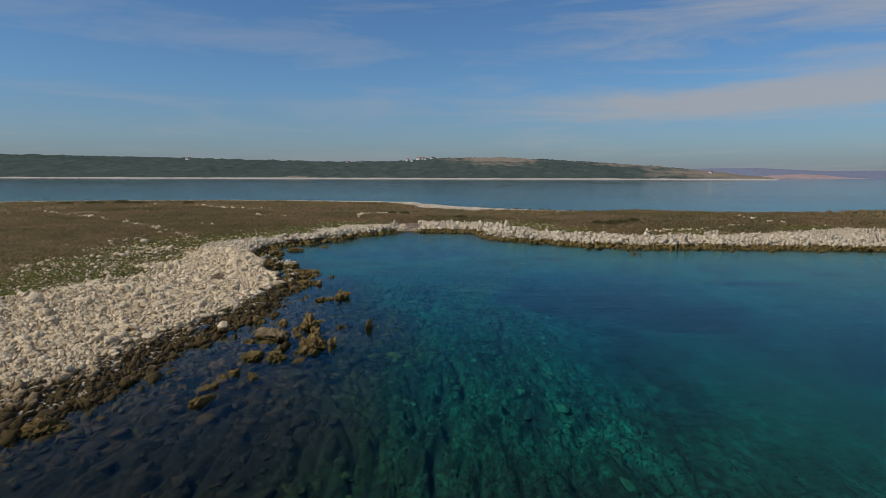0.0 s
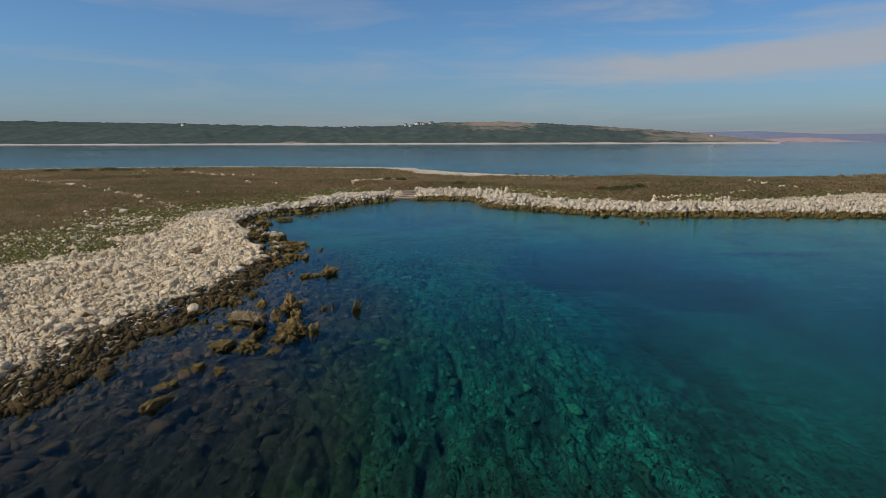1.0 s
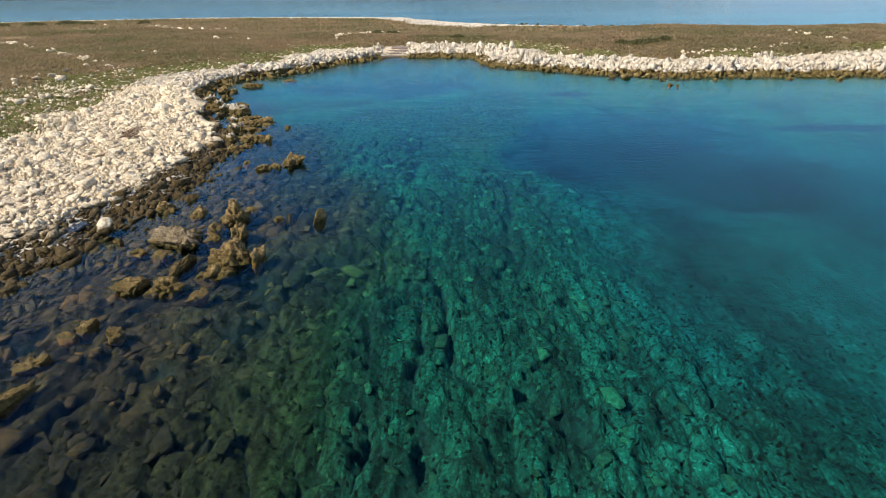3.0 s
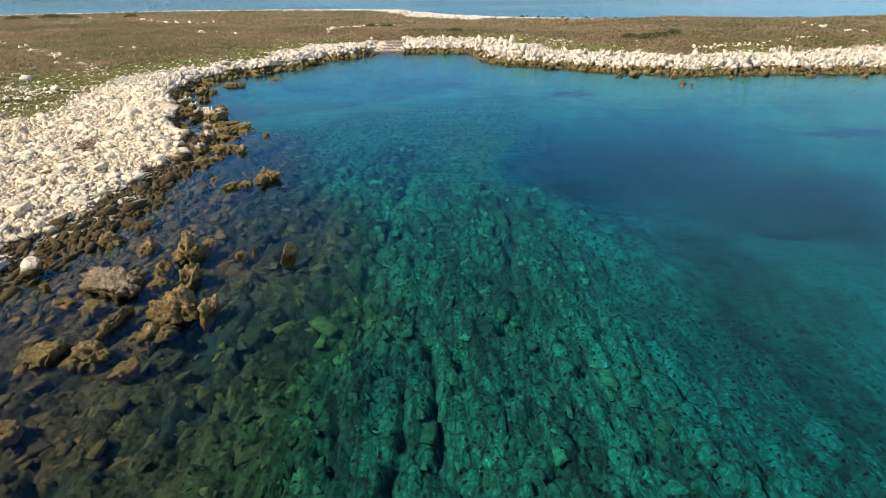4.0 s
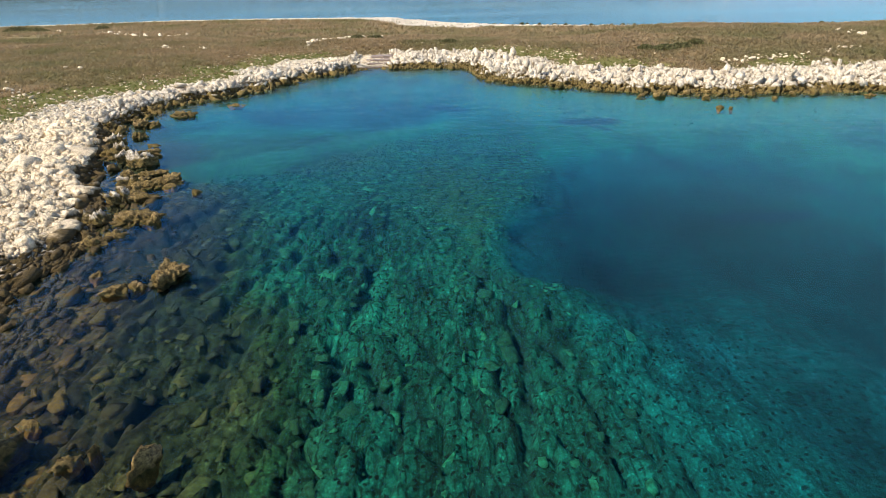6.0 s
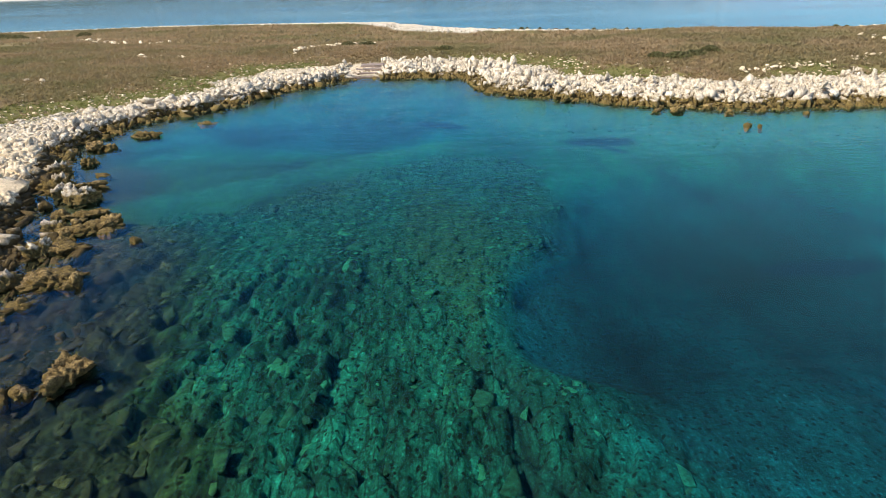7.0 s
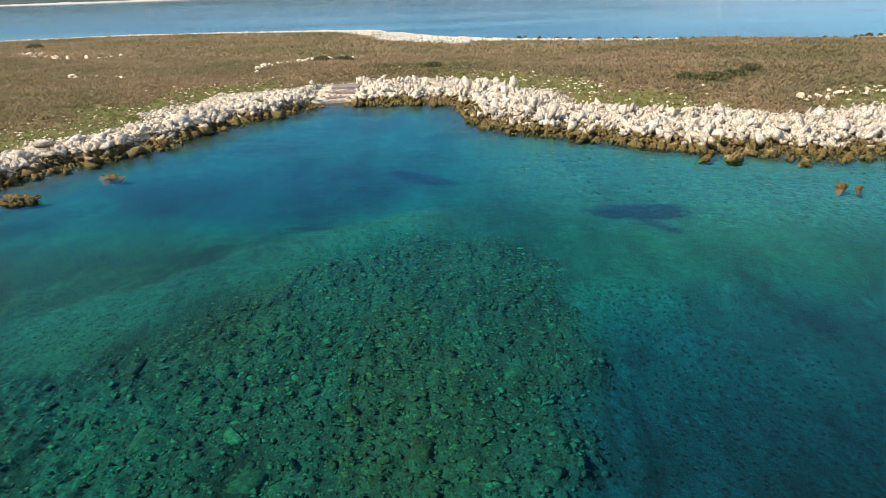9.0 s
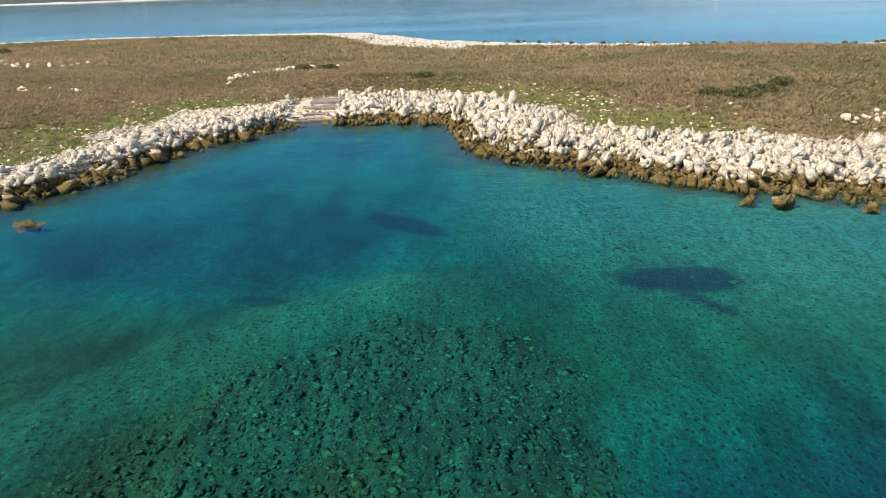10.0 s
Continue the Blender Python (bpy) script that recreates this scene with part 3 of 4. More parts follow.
def build_ground():
    xs = steps_along([(-4500, 600), (-900, 100), (-240, 10), (-60, 1.2), (-28, 0.5), (-17, 0.18), (-12, 0.11), (8, 0.2), (11, 0.3), (28, 0.8), (60, 3), (120, 12), (300, 120), (900, 700), (4500, 1)])
    ys = steps_along([(-900, 150), (-90, 12), (8, 0.6), (20, 0.135), (58, 0.2), (74, 0.35), (108, 1.2), (215, 12), (300, 120), (900, 600), (4700, 1)])
    gx, gy = np.meshgrid(xs, ys)
    made = land(gx.ravel(), gy.ravel())
    h = made["height"]
    nx, ny = len(xs), len(ys)
    i = np.arange(nx * ny).reshape(ny, nx)
    quads = np.stack([i[:-1, :-1], i[:-1, 1:], i[1:, 1:], i[1:, :-1]], -1).reshape(-1, 4)
    me = smooth(mesh_from("ground", np.stack([gx.ravel(), gy.ravel(), h], -1), quads, GROUND))
    for name in ("grass", "green", "reef", "weed", "groove", "tone", "rubble", "sand", "near_dark"):
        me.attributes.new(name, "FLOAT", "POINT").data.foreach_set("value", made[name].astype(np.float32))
    return tagged(new("ground", me), "low heath island with stony beach and rocky sea bed", "ground", kind="structure")


ground = build_ground()


def build_water():
    xs = np.array([-4500, -600, -100, 100, 600, 4500.0])
    ys = np.array([-900, -100, 120, 600, 4700.0])
    gx, gy = np.meshgrid(xs, ys)
    i = np.arange(gx.size).reshape(len(ys), len(xs))
    quads = np.stack([i[:-1, :-1], i[:-1, 1:], i[1:, 1:], i[1:, :-1]], -1).reshape(-1, 4)
    me = mesh_from("water", np.stack([gx.ravel(), gy.ravel(), 0 * gx.ravel()], -1), quads, WATER)
    return tagged(new("water", me), "clear calm turquoise sea with small ripples", "sea", kind="structure")


water = build_water()
water.visible_shadow = False   # daylight reaches the sea bed


heights = {}


def far_coast(name, mat, shore, back, line, bumps, label, bare_spots=(), tip=1e6):
    """A hilly coast: line gives (x, crest height)."""
    xs = np.arange(line[0][0], line[-1][0] + 1, max(6.0, (line[-1][0] - line[0][0]) / 420))
    s = np.linspace(0, 1, 46)
    gx, gs = np.meshgrid(xs, s)
    crest = np.interp(gx, [p[0] for p in line], [p[1] for p in line])
    wander = (waves(gx, gx * 0, 160, 51) - 0.5) * 90 + (waves(gx, gx * 0, 40, 52) - 0.5) * 25
    near = shore + wander + np.clip((gx - tip) * 1.9, 0, back - shore - 90)
    gy = near + gs * (back - near)
    rise = soft(gs, 0.03, 1.0) ** 0.8
    z = -1.0 + np.minimum(5.0, crest * 0.3 + 1.5) * np.clip(gs / 0.03, 0, 1) + (crest - 3.0) * rise + (waves(gx, gy, 26, 53) + waves(gx, gy, 9, 54) - 1) * bumps * soft(gs, 0.03, 0.12) * np.clip(crest / 20, 0, 1)
    i = np.arange(gx.size).reshape(gx.shape)
    quads = np.stack([i[:-1, :-1], i[:-1, 1:], i[1:, 1:], i[1:, :-1]], -1).reshape(-1, 4)
    me = smooth(mesh_from(name, np.stack([gx.ravel(), gy.ravel(), z.ravel()], -1), quads, mat))
    bare = np.zeros(gx.size)
    for cx, cs, rx, rs, much in bare_spots:
        bare = np.maximum(bare, much * (1 - soft(np.hypot((gx - cx) / rx, (gs - cs) / rs) + 0.8 * (waves(gx, gy, 60, 55) - 0.5) + 0.5 * (waves(gx, gy, 22, 56) - 0.5), 0.5, 1.1)).ravel())
    me.attributes.new("bare", "FLOAT", "POINT").data.foreach_set("value", bare.astype(np.float32))
    heights[name] = (gx.ravel(), gy.ravel(), z.ravel())
    return tagged(new(name, me), label, "coast", kind="structure")


# distance haze is mixed into the coast's greyed greens and the hills' blue-grey
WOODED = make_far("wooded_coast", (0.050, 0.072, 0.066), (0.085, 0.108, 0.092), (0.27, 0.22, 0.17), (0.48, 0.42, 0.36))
HAZY_HILL = make_far("hazy_hill", (0.18, 0.20, 0.27), (0.21, 0.23, 0.30), (0.3, 0.27, 0.27), (0.21, 0.22, 0.29))
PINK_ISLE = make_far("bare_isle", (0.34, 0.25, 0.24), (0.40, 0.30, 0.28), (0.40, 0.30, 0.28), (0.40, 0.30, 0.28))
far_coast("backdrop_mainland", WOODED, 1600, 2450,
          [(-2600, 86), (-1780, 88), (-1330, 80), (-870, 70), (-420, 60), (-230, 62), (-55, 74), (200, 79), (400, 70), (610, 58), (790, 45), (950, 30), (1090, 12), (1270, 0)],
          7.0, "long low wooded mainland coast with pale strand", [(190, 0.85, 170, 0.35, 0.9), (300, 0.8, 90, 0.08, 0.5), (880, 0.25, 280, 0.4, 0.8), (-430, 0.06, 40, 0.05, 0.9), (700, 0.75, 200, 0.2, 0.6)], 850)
far_coast("backdrop_hills", HAZY_HILL, 3900, 4400, [(1500, 20), (1800, 62), (2200, 68), (2700, 46), (3400, 50), (4300, 40)], 3.0, "far hills across the sea, blue-grey with painted haze")
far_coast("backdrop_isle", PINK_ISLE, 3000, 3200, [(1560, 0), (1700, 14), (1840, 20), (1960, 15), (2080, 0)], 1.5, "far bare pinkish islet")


# ---- stones of the beach and shore ----
PEBBLES = [shard(100 + k, 11, (1.0, 1.15, 0.95), 0.14) for k in range(14)]
CHIPS = [shard(300 + k, 10) for k in range(12)]
SLABS = [(v * np.array([0.70, 1.5, 1.0]), f) for v, f in (shard(350 + k, 12) for k in range(12))]
PLATES = [(v * np.array([0.75, 1.5, 1.0]), f) for v, f in (shard(365 + k, 12, (1.0, 1.0, 1.0), 0.06) for k in range(14))]
SPLINTS = [shard(380 + k, 11, (1.0, 1.25, 0.8)) for k in range(14)]


def cluster(seed, count):
    """A few blades of rock grown together, as karst weathers."""
    rng = random.Random(seed)
    v, f, base = [], [], 0
    for k in range(count):
        sv, sf = shard(seed * 7 + k, 9, (rng.uniform(0.4, 0.85), rng.uniform(0.4, 0.8), rng.uniform(0.6, 1.25)))
        lean = np.array([sv[:, 2] * rng.gauss(0, 0.3), sv[:, 2] * rng.gauss(0, 0.3), 0 * sv[:, 2]]).T
        v.append(sv + lean + np.array([rng.gauss(0, 0.32), rng.gauss(0, 0.32), rng.gauss(0, 0.14)]))
        f.append(sf + base)
        base += len(sv)
    return np.concatenate(v), np.concatenate(f)


FLUTES = [cluster(230 + k, 4) for k in range(30)]
NEAR_BEACH = (-19.0, -12.0, 27.0, 45.0)   # the stretch whose larger stones are single pieces


def is_near(x, y):
    x0, x1, y0, y1 = NEAR_BEACH
    return (x > x0) & (x < x1) & (y > y0) & (y < y1)


def stones(name, shapes, x, y, size, mat, label, squash=0.75, sink=0.15, seed=1, tilt=0.35, stretch=(0.75, 1.35), lift=0.0, turn=None):
    rng = np.random.default_rng(seed)
    n = len(x)
    dims = size[:, None] * rng.uniform(stretch[0], stretch[1], (n, 3))
    h = level(x, y)
    at = np.stack([x, y, h + size * (0.5 * squash - sink - 0.18) + lift], -1)
    spin = rng.uniform(0, 6.28, n) if turn is None else rng.normal(turn, 0.35, n)
    v, f = scatter(shapes, at, dims, spin, squash, tilt, seed)
    me = mesh_from(name, v, f, mat)
    if h.min() < 0:
        under = land(v[:, 0], v[:, 1])
        for key in ("tone", "near_dark"):
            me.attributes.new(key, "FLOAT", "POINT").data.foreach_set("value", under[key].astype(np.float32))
    return tagged(new(name, me), label, "stones", kind="stuff")


def beach_field():
    x, y, rng = spots(-46, -9, 8, 68, 0.157, 11)
    h, grass, green, d = fields(x, y, "height", "grass", "green", "in")
    keep = (d > -1.6) & (h > -0.25) & (rng.random(len(x)) < np.clip(1.0 - 1.25 * grass, 0.010 + 0.16 * green, 1) * np.where(d < 0, 0.6, 1)) & ((x > -34) | (y > 40))
    x, y, d, grass = x[keep], y[keep], d[keep], grass[keep]
    size = np.clip(rng.lognormal(math.log(0.145), 0.55, len(x)), 0.07, 0.9) * (1 - 0.35 * grass)
    size *= np.where(d < 2.5, 1.15, 1.0)
    size *= np.where((y > 51) & (d < 3), 1.0 + 0.35 * soft(y, 51, 58), 1.0)
    single = is_near(x, y) & (size > 0.34) & (d > 2.2)
    order = np.nonzero(single)[0][:290]
    rest = np.ones(len(x), bool)
    rest[order] = False
    belt = rest & (d < 0.7 + 0.9 * (1 - soft(y, 45, 53)) + 1.3 * (1 - soft(y, 29, 37)))
    rest &= ~belt
    keep = belt & (rng.random(len(x)) < 0.8)
    stones("belt_stones", SLABS, x[keep], y[keep], size[keep] * 1.15, BELT_STONE, "ribbed brown weed-stained rocks at the water's edge", 0.7, 0.2, 4, 0.25, (0.8, 1.25), 0.0, 0.05)
    fine = rest & (size < 0.30)
    rest &= ~fine
    stones("beach_stones", PEBBLES, x[rest], y[rest], size[rest], LIMESTONE, "pale limestone cobbles covering the beach", 0.85, seed=3, tilt=0.6)
    stones("beach_rubble", SPLINTS, x[fine], y[fine], size[fine], LIMESTONE, "small broken pale limestone covering the beach", 1.0, seed=2, tilt=0.9)
    # the same beach further back, coarser
    bx, by, brng = spots(-34, -13, -40, 8, 0.5, 16)
    bg, bd = fields(bx, by, "grass", "in")
    keep = (bd > -1.0) & (brng.random(len(bx)) < np.clip(1.0 - 1.25 * bg, 0.02, 1))
    stones("beach_rubble_behind", SPLINTS, bx[keep], by[keep], np.clip(brng.lognormal(math.log(0.42), 0.4, keep.sum()), 0.15, 1.0), LIMESTONE, "broken pale limestone covering the beach", 0.9, seed=17, tilt=0.8)
    return x[order], y[order], size[order]


def shore_field():
    # the crags along the cove and the far side of the bay
    x, y, rng = spots(-30, 72, 66, 116, 0.275, 12)
    h, grass, d = fields(x, y, "height", "grass", "in")
    ramp_gap = (np.abs(x + 5.9) < 2.1) & (y > 97.5) & (y < 105.5)
    bay = to_line(x, y, BAY)
    keep = (d > -1.2) & (bay < np.where(x > 42, 17, 13)) & ~ramp_gap & (rng.random(len(x)) < np.clip(1.0 - 1.2 * grass, 0.02, 1) * np.where(h < -0.1, 0.6, 1))
    x, y, d, grass = x[keep], y[keep], d[keep], grass[keep]
    size = np.clip(rng.lognormal(math.log(0.27), 0.50, len(x)), 0.10, 1.0) * (1 - 0.6 * grass)
    size *= np.where(x < -6, 0.85, 1.0) * np.where(x < -15, np.interp(y, [66, 72, 78], [0.8, 0.85, 1.0]), 1.0) * np.interp(d, [0, 2, 5, 9], [1.0, 1.2, 0.95, 0.6])
    single = np.nonzero((x > 7) & (x < 24) & (y > 78) & (y < 92) & (size > 0.36) & (d > 0.3))[0][:290]
    picked = x[single], y[single], size[single]
    left = np.ones(len(x), bool)
    left[single] = False
    x, y, size = x[left], y[left], size[left]
    low = x < -9
    stones("shore_crags", FLUTES, x[~low], y[~low], size[~low], SHORE_STONE, "jagged white limestone crags with a brown weed belt", 1.0, 0.12, 5, 0.42)
    edge = low & (d[left] < 1.7)
    back = low & ~edge & (np.random.default_rng(77).random(len(x)) < 0.8)
    stones("cove_face", FLUTES, x[edge], y[edge], size[edge] * 1.55, SHORE_STONE, "grey-white limestone blocks standing along the cove's edge", 0.72, 0.12, 5, 0.3)
    stones("cove_crags", SPLINTS, x[back], y[back], size[back] * 0.9, SHORE_STONE, "broken white limestone lying above the cove", 0.72, 0.12, 15, 0.6)
    # small stones between and behind them
    x, y, rng = spots(-34, 80, 64, 116, 0.41, 13)
    h, grass, green, d = fields(x, y, "height", "grass", "green", "in")
    keep = (d > 1) & (to_line(x, y, BAY) < 14) & (rng.random(len(x)) < np.clip(0.8 - 0.75 * grass, 0.04 + 0.20 * green, 1))
    x, y = x[keep], y[keep]
    stones("shore_stones", SPLINTS, x, y, rng.uniform(0.10, 0.30, len(x)), LIMESTONE, "loose white stones between grass and crags", 0.7, seed=6)
    # the further shore on the right hand, and the outer strand
    x, y, rng = spots(66, 200, 60, 100, 1.3, 14)
    grass, d = fields(x, y, "grass", "in")
    keep = (d > -0.6) & (grass < 0.5)
    x, y = x[keep], y[keep]
    stones("far_shore_stones", CHIPS, x, y, rng.uniform(0.6, 1.6, len(x)), SHORE_STONE, "white rocks along the further shore", 0.8, seed=7)
    x, y, rng = spots(-140, 130, 140, 206, 0.7, 15)
    grass, d = fields(x, y, "grass", "in")
    out = to_line(x, y, OUTER)
    keep = (d > -0.5) & (out < np.interp(x, [-80, -25, -12, 8, 14], [6, 8, 13, 13, 5])) & (rng.random(len(x)) < np.where(x > 12, 0.5, 1.0))
    x, y = x[keep], y[keep]
    stones("outer_strand_stones", CHIPS, x, y, rng.uniform(0.25, 0.62, len(x)), STRAND_STONE, "white stones of the outer strand", 0.7, seed=8)
    return picked


beach_singles = beach_field()
shore_singles = shore_field()


def sea_bed():
    x, y, rng = spots(-14, 12, 43, 74, 0.125, 21)
    reef, rubble, d = fields(x, y, "reef", "rubble", "in")
    keep = (d < -1.5) & (rng.random(len(x)) < np.clip(rubble * 0.9 + 0.06 * reef, 0, 0.9))
    x, y = x[keep], y[keep]
    stones("sea_bed_rubble", CHIPS, x, y, np.clip(rng.lognormal(math.log(0.105), 0.42, len(x)), 0.05, 0.30), REEF_STONE, "broken stones scattered over the reef", 0.24, 0.0, 9, 0.22, (0.7, 1.5))
    x, y, rng = spots(-16, 8, 16, 58, 0.32, 22)
    reef, rubble, d = fields(x, y, "reef", "rubble", "in")
    keep = (d < -0.6) & (rng.random(len(x)) < np.clip(0.80 + 0.045 * d, 0.12, 1) * reef * (1 - 0.75 * soft(y, 38, 48)))
    x, y = x[keep], y[keep]
    stones("sea_bed_slabs", PLATES, x, y, np.clip(rng.lognormal(math.log(0.31), 0.45, len(x)), 0.12, 0.9), REEF_STONE, "weed-grown slabs on the sea bed", 0.36, 0.10, 10, 0.22, (0.7, 1.25), 0.0, 0.0)
    x, y, rng = spots(8, 60, 58, 82, 0.6, 23)
    reef, rubble, d = fields(x, y, "reef", "rubble", "in")
    keep = (d < -0.8) & (d > -11) & (rng.random(len(x)) < 0.22)
    x, y = x[keep], y[keep]
    stones("sea_bed_cobbles", CHIPS, x, y, rng.uniform(0.10, 0.28, len(x)), REEF_STONE, "small stones on the sea bed near shore", 0.5, 0.0, 19, 0.3)


sea_bed()

# ---- heath, grass, shrubs ----


def tuft(seed, blades, spread, tall):
    rng = random.Random(seed)
    v, f = [], []
    for k in range(blades):
        a, r = rng.uniform(0, 6.283), spread * math.sqrt(rng.random()) * 0.6
        bx, by = r * math.cos(a), r * math.sin(a)
        lean, high, wide = rng.uniform(0.1, 0.9) * spread, tall * rng.uniform(0.5, 1.0), rng.uniform(0.04, 0.08) * spread * 2
        px, py = -math.sin(a + rng.uniform(-0.8, 0.8)), math.cos(a + rng.uniform(-0.8, 0.8))
        v += [(bx - px * wide, by - py * wide, -0.05), (bx + px * wide, by + py * wide, -0.05), (bx + lean * math.cos(a), by + lean * math.sin(a), high)]
        f.append((3 * k, 3 * k + 1, 3 * k + 2))
    return np.array(v), np.array(f)


TUFTS = [tuft(400 + k, 11, 0.62, 0.30) for k in range(10)]
FAR_TUFTS = [tuft(430 + k, 10, 0.6, 0.35) for k in range(8)]


def tufts(name, shapes, x, y, size, mat, label, seed):
    rng = np.random.default_rng(seed)
    at = np.stack([x, y, level(x, y)], -1)
    v, f = scatter(shapes, at, size[:, None] * rng.uniform(0.8, 1.25, (len(x), 3)), rng.uniform(0, 6.28, len(x)), 1.0, 0.1, seed)
    return tagged(new(name, mesh_from(name, v, f, mat)), label, "plants", kind="stuff")


def heath_field():
    got = []
    for x0, x1, y0, y1, step, seed in ((-75, 75, 30, 128, 0.36, 31), (-120, 120, 128, 204, 1.0, 32), (75, 190, 70, 150, 1.6, 33), (-150, -75, 40, 190, 1.6, 34)):
        x, y, rng = spots(x0, x1, y0, y1, step, seed)
        grass, green, d = fields(x, y, "grass", "green", "in")
        keep = (rng.random(len(x)) < grass * (1 - 0.92 * green)) & (d > 2) & (to_line(x, y, OUTER) > np.interp(x, [-80, -25, -12, 8, 14], [8, 10, 14, 14, 5]))
        got.append((x[keep], y[keep], rng.uniform(0.55, 1.05, keep.sum()) * (step / 0.42) ** 0.5))
    x, y, s = (np.concatenate([g[k] for g in got]) for k in range(3))
    tufts("heath", TUFTS, x, y, s, HEATH, "dry brown heath and grass tussocks", 41)
    x, y, rng = spots(-60, 70, 25, 125, 0.45, 35)
    grass, green, d = fields(x, y, "grass", "green", "in")
    keep = (rng.random(len(x)) < green * 0.9) & (d > 3)
    x, y = x[keep], y[keep]
    tufts("grass", FAR_TUFTS, x, y, rng.uniform(0.25, 0.55, len(x)), GRASS, "short green grass along the shore", 42)


heath_field()

# ---- single rocks in the water ----


def sea_rock(x, y, across, along, tall, turn, seed, mat=None, label="ochre weed-covered rock standing out of shallow water"):
    """A craggy rock, ribbed along the bedding."""
    v, f = boulder(seed, 5 if across * along > 0.6 else 4, 0.40, 5, 0.0)
    v = v * np.array([across * 1.08, along * 1.08, tall * 1.55])
    off = Vector((seed * 3.1, seed * 1.7, 0))
    out = []
    for p in v:
        p = Vector(p)
        fins = 1 - abs(noise.noise(Vector((p.x * 3.8, p.y * 2.0, p.z * 1.6)) + off)) * 2.2
        pits = 1 - abs(noise.noise(p * 5.0 + off)) * 2.2
        tiny = noise.noise(p * 13.0 + off)
        way = Vector((p.x / across, p.y / along, p.z / tall)).normalized()
        much = 0.15 * fins + 0.12 * pits + 0.11 * tiny - 0.08
        spire = 1 - abs(noise.noise(Vector((p.x * 3.4, p.y * 2.2, 4.0)) + off)) * 3.0
        p += Vector((way.x * min(across, 1.3) * much, way.y * min(along, 1.3) * much, max(way.z, 0) * tall * (much * 1.7 + 0.05 * spire)))
        out.append(p[:])
    v = np.array(out)
    foot = float(level(x, y)) - 0.15
    v[:, 2] = np.where(v[:, 2] < 0, v[:, 2] * max(1.0, (foot + 0.05) / v[:, 2].min()), v[:, 2])
    ob = new("sea_rock", mesh_from("sea_rock", v, f, mat or REEF_STONE))
    ob.matrix_world = pose(x, y, -0.05, 0, 0, turn)
    return tagged(ob, label, "rock", "rocks in the shallows")


PALE_ROCK = make_stone("pale_sea_rock", (0.38, 0.30, 0.18), (0.17, 0.13, 0.08), 0.12, (0.22, 0.145, 0.035))
# across, along, height above the water, turn
REEF_ROCKS = [(-7.8, 35.0, 0.95, 1.5, 0.85, -10), (-7.15, 33.2, 0.55, 1.3, 0.5, 0), (-9.7, 36.0, 0.55, 0.9, 0.42, 0), (-8.5, 34.1, 0.5, 0.5, 0.28, 0),
              (-8.15, 33.1, 0.65, 0.5, 0.28, 0), (-9.5, 31.6, 0.95, 0.55, 0.12, 0), (-6.7, 31.2, 1.1, 1.3, 0.55, -15), (-5.75, 31.2, 0.4, 0.75, 0.45, -10),
              (-7.05, 29.9, 0.85, 1.1, 0.42, -20), (-8.35, 30.3, 0.55, 1.6, 0.4, -12), (-8.2, 28.9, 0.85, 0.9, 0.38, -25), (-6.9, 28.2, 0.35, 1.0, 0.16, -20),
              (-6.0, 35.15, 0.40, 0.45, 0.34, 0), (-5.64, 35.5, 0.15, 0.22, 0.22, 0), (-4.24, 34.95, 0.32, 0.7, 0.48, -20), (-7.6, 36.4, 0.38, 0.3, 0.16, 0),
              (-10.5, 31.8, 0.5, 0.5, 0.25, 0), (-11.4, 36.3, 0.85, 0.9, 0.40, 0), (-9.45, 28.9, 1.1, 0.9, 0.32, 20)]
POINT_ROCKS = [(-7.6, 44.2, 1.15, 1.5, 0.50, -30), (-8.85, 43.0, 0.7, 0.75, 0.45, -10), (-8.25, 43.3, 0.4, 0.5, 0.28, 0), (-10.15, 44.3, 0.4, 0.35, 0.18, 0),
               (-10.05, 53.4, 0.34, 0.38, 0.28, 0), (-12.6, 54.8, 2.4, 1.0, 0.38, 30), (-11.4, 50.0, 1.9, 1.5, 0.38, 28), (-11.9, 47.2, 0.9, 1.0, 0.30, 0),
               (-16.4, 60.6, 2.4, 0.65, 0.38, 22), (-16.3, 63.1, 0.8, 0.35, 0.20, 0), (-11.75, 54.5, 0.6, 0.35, 0.18, 15), (-12.4, 52.6, 1.6, 1.0, 0.34, 28),
               (-18.1, 72.7, 1.6, 0.7, 0.42, 8), (-15.2, 76.6, 1.1, 0.4, 0.20, 0), (-20.0, 69.3, 1.0, 0.9, 0.50, 0), (-20.9, 74.2, 1.0, 0.5, 0.30, 0),
               (-10.5, 49.9, 0.4, 0.35, 0.20, 0), (-13.6, 56.6, 1.6, 0.8, 0.36, 25)]
COVE_ROCKS = [(18.6, 76.3, 0.75, 0.6, 0.40, 0), (19.9, 75.7, 0.8, 0.7, 0.48, 30), (23.4, 74.7, 0.6, 0.6, 0.42, 0), (15.8, 80.2, 0.5, 0.4, 0.30, 0),
              (17.7, 79.1, 0.6, 0.5, 0.36, 0), (22.6, 76.8, 0.7, 0.6, 0.38, 20), (22.7, 70.6, 0.6, 0.4, 0.28, 10), (23.4, 70.3, 0.35, 0.3, 0.24, 0),
              (29.4, 76.8, 0.4, 0.4, 0.25, 0), (28.4, 73.9, 0.4, 0.4, 0.22, 0)]
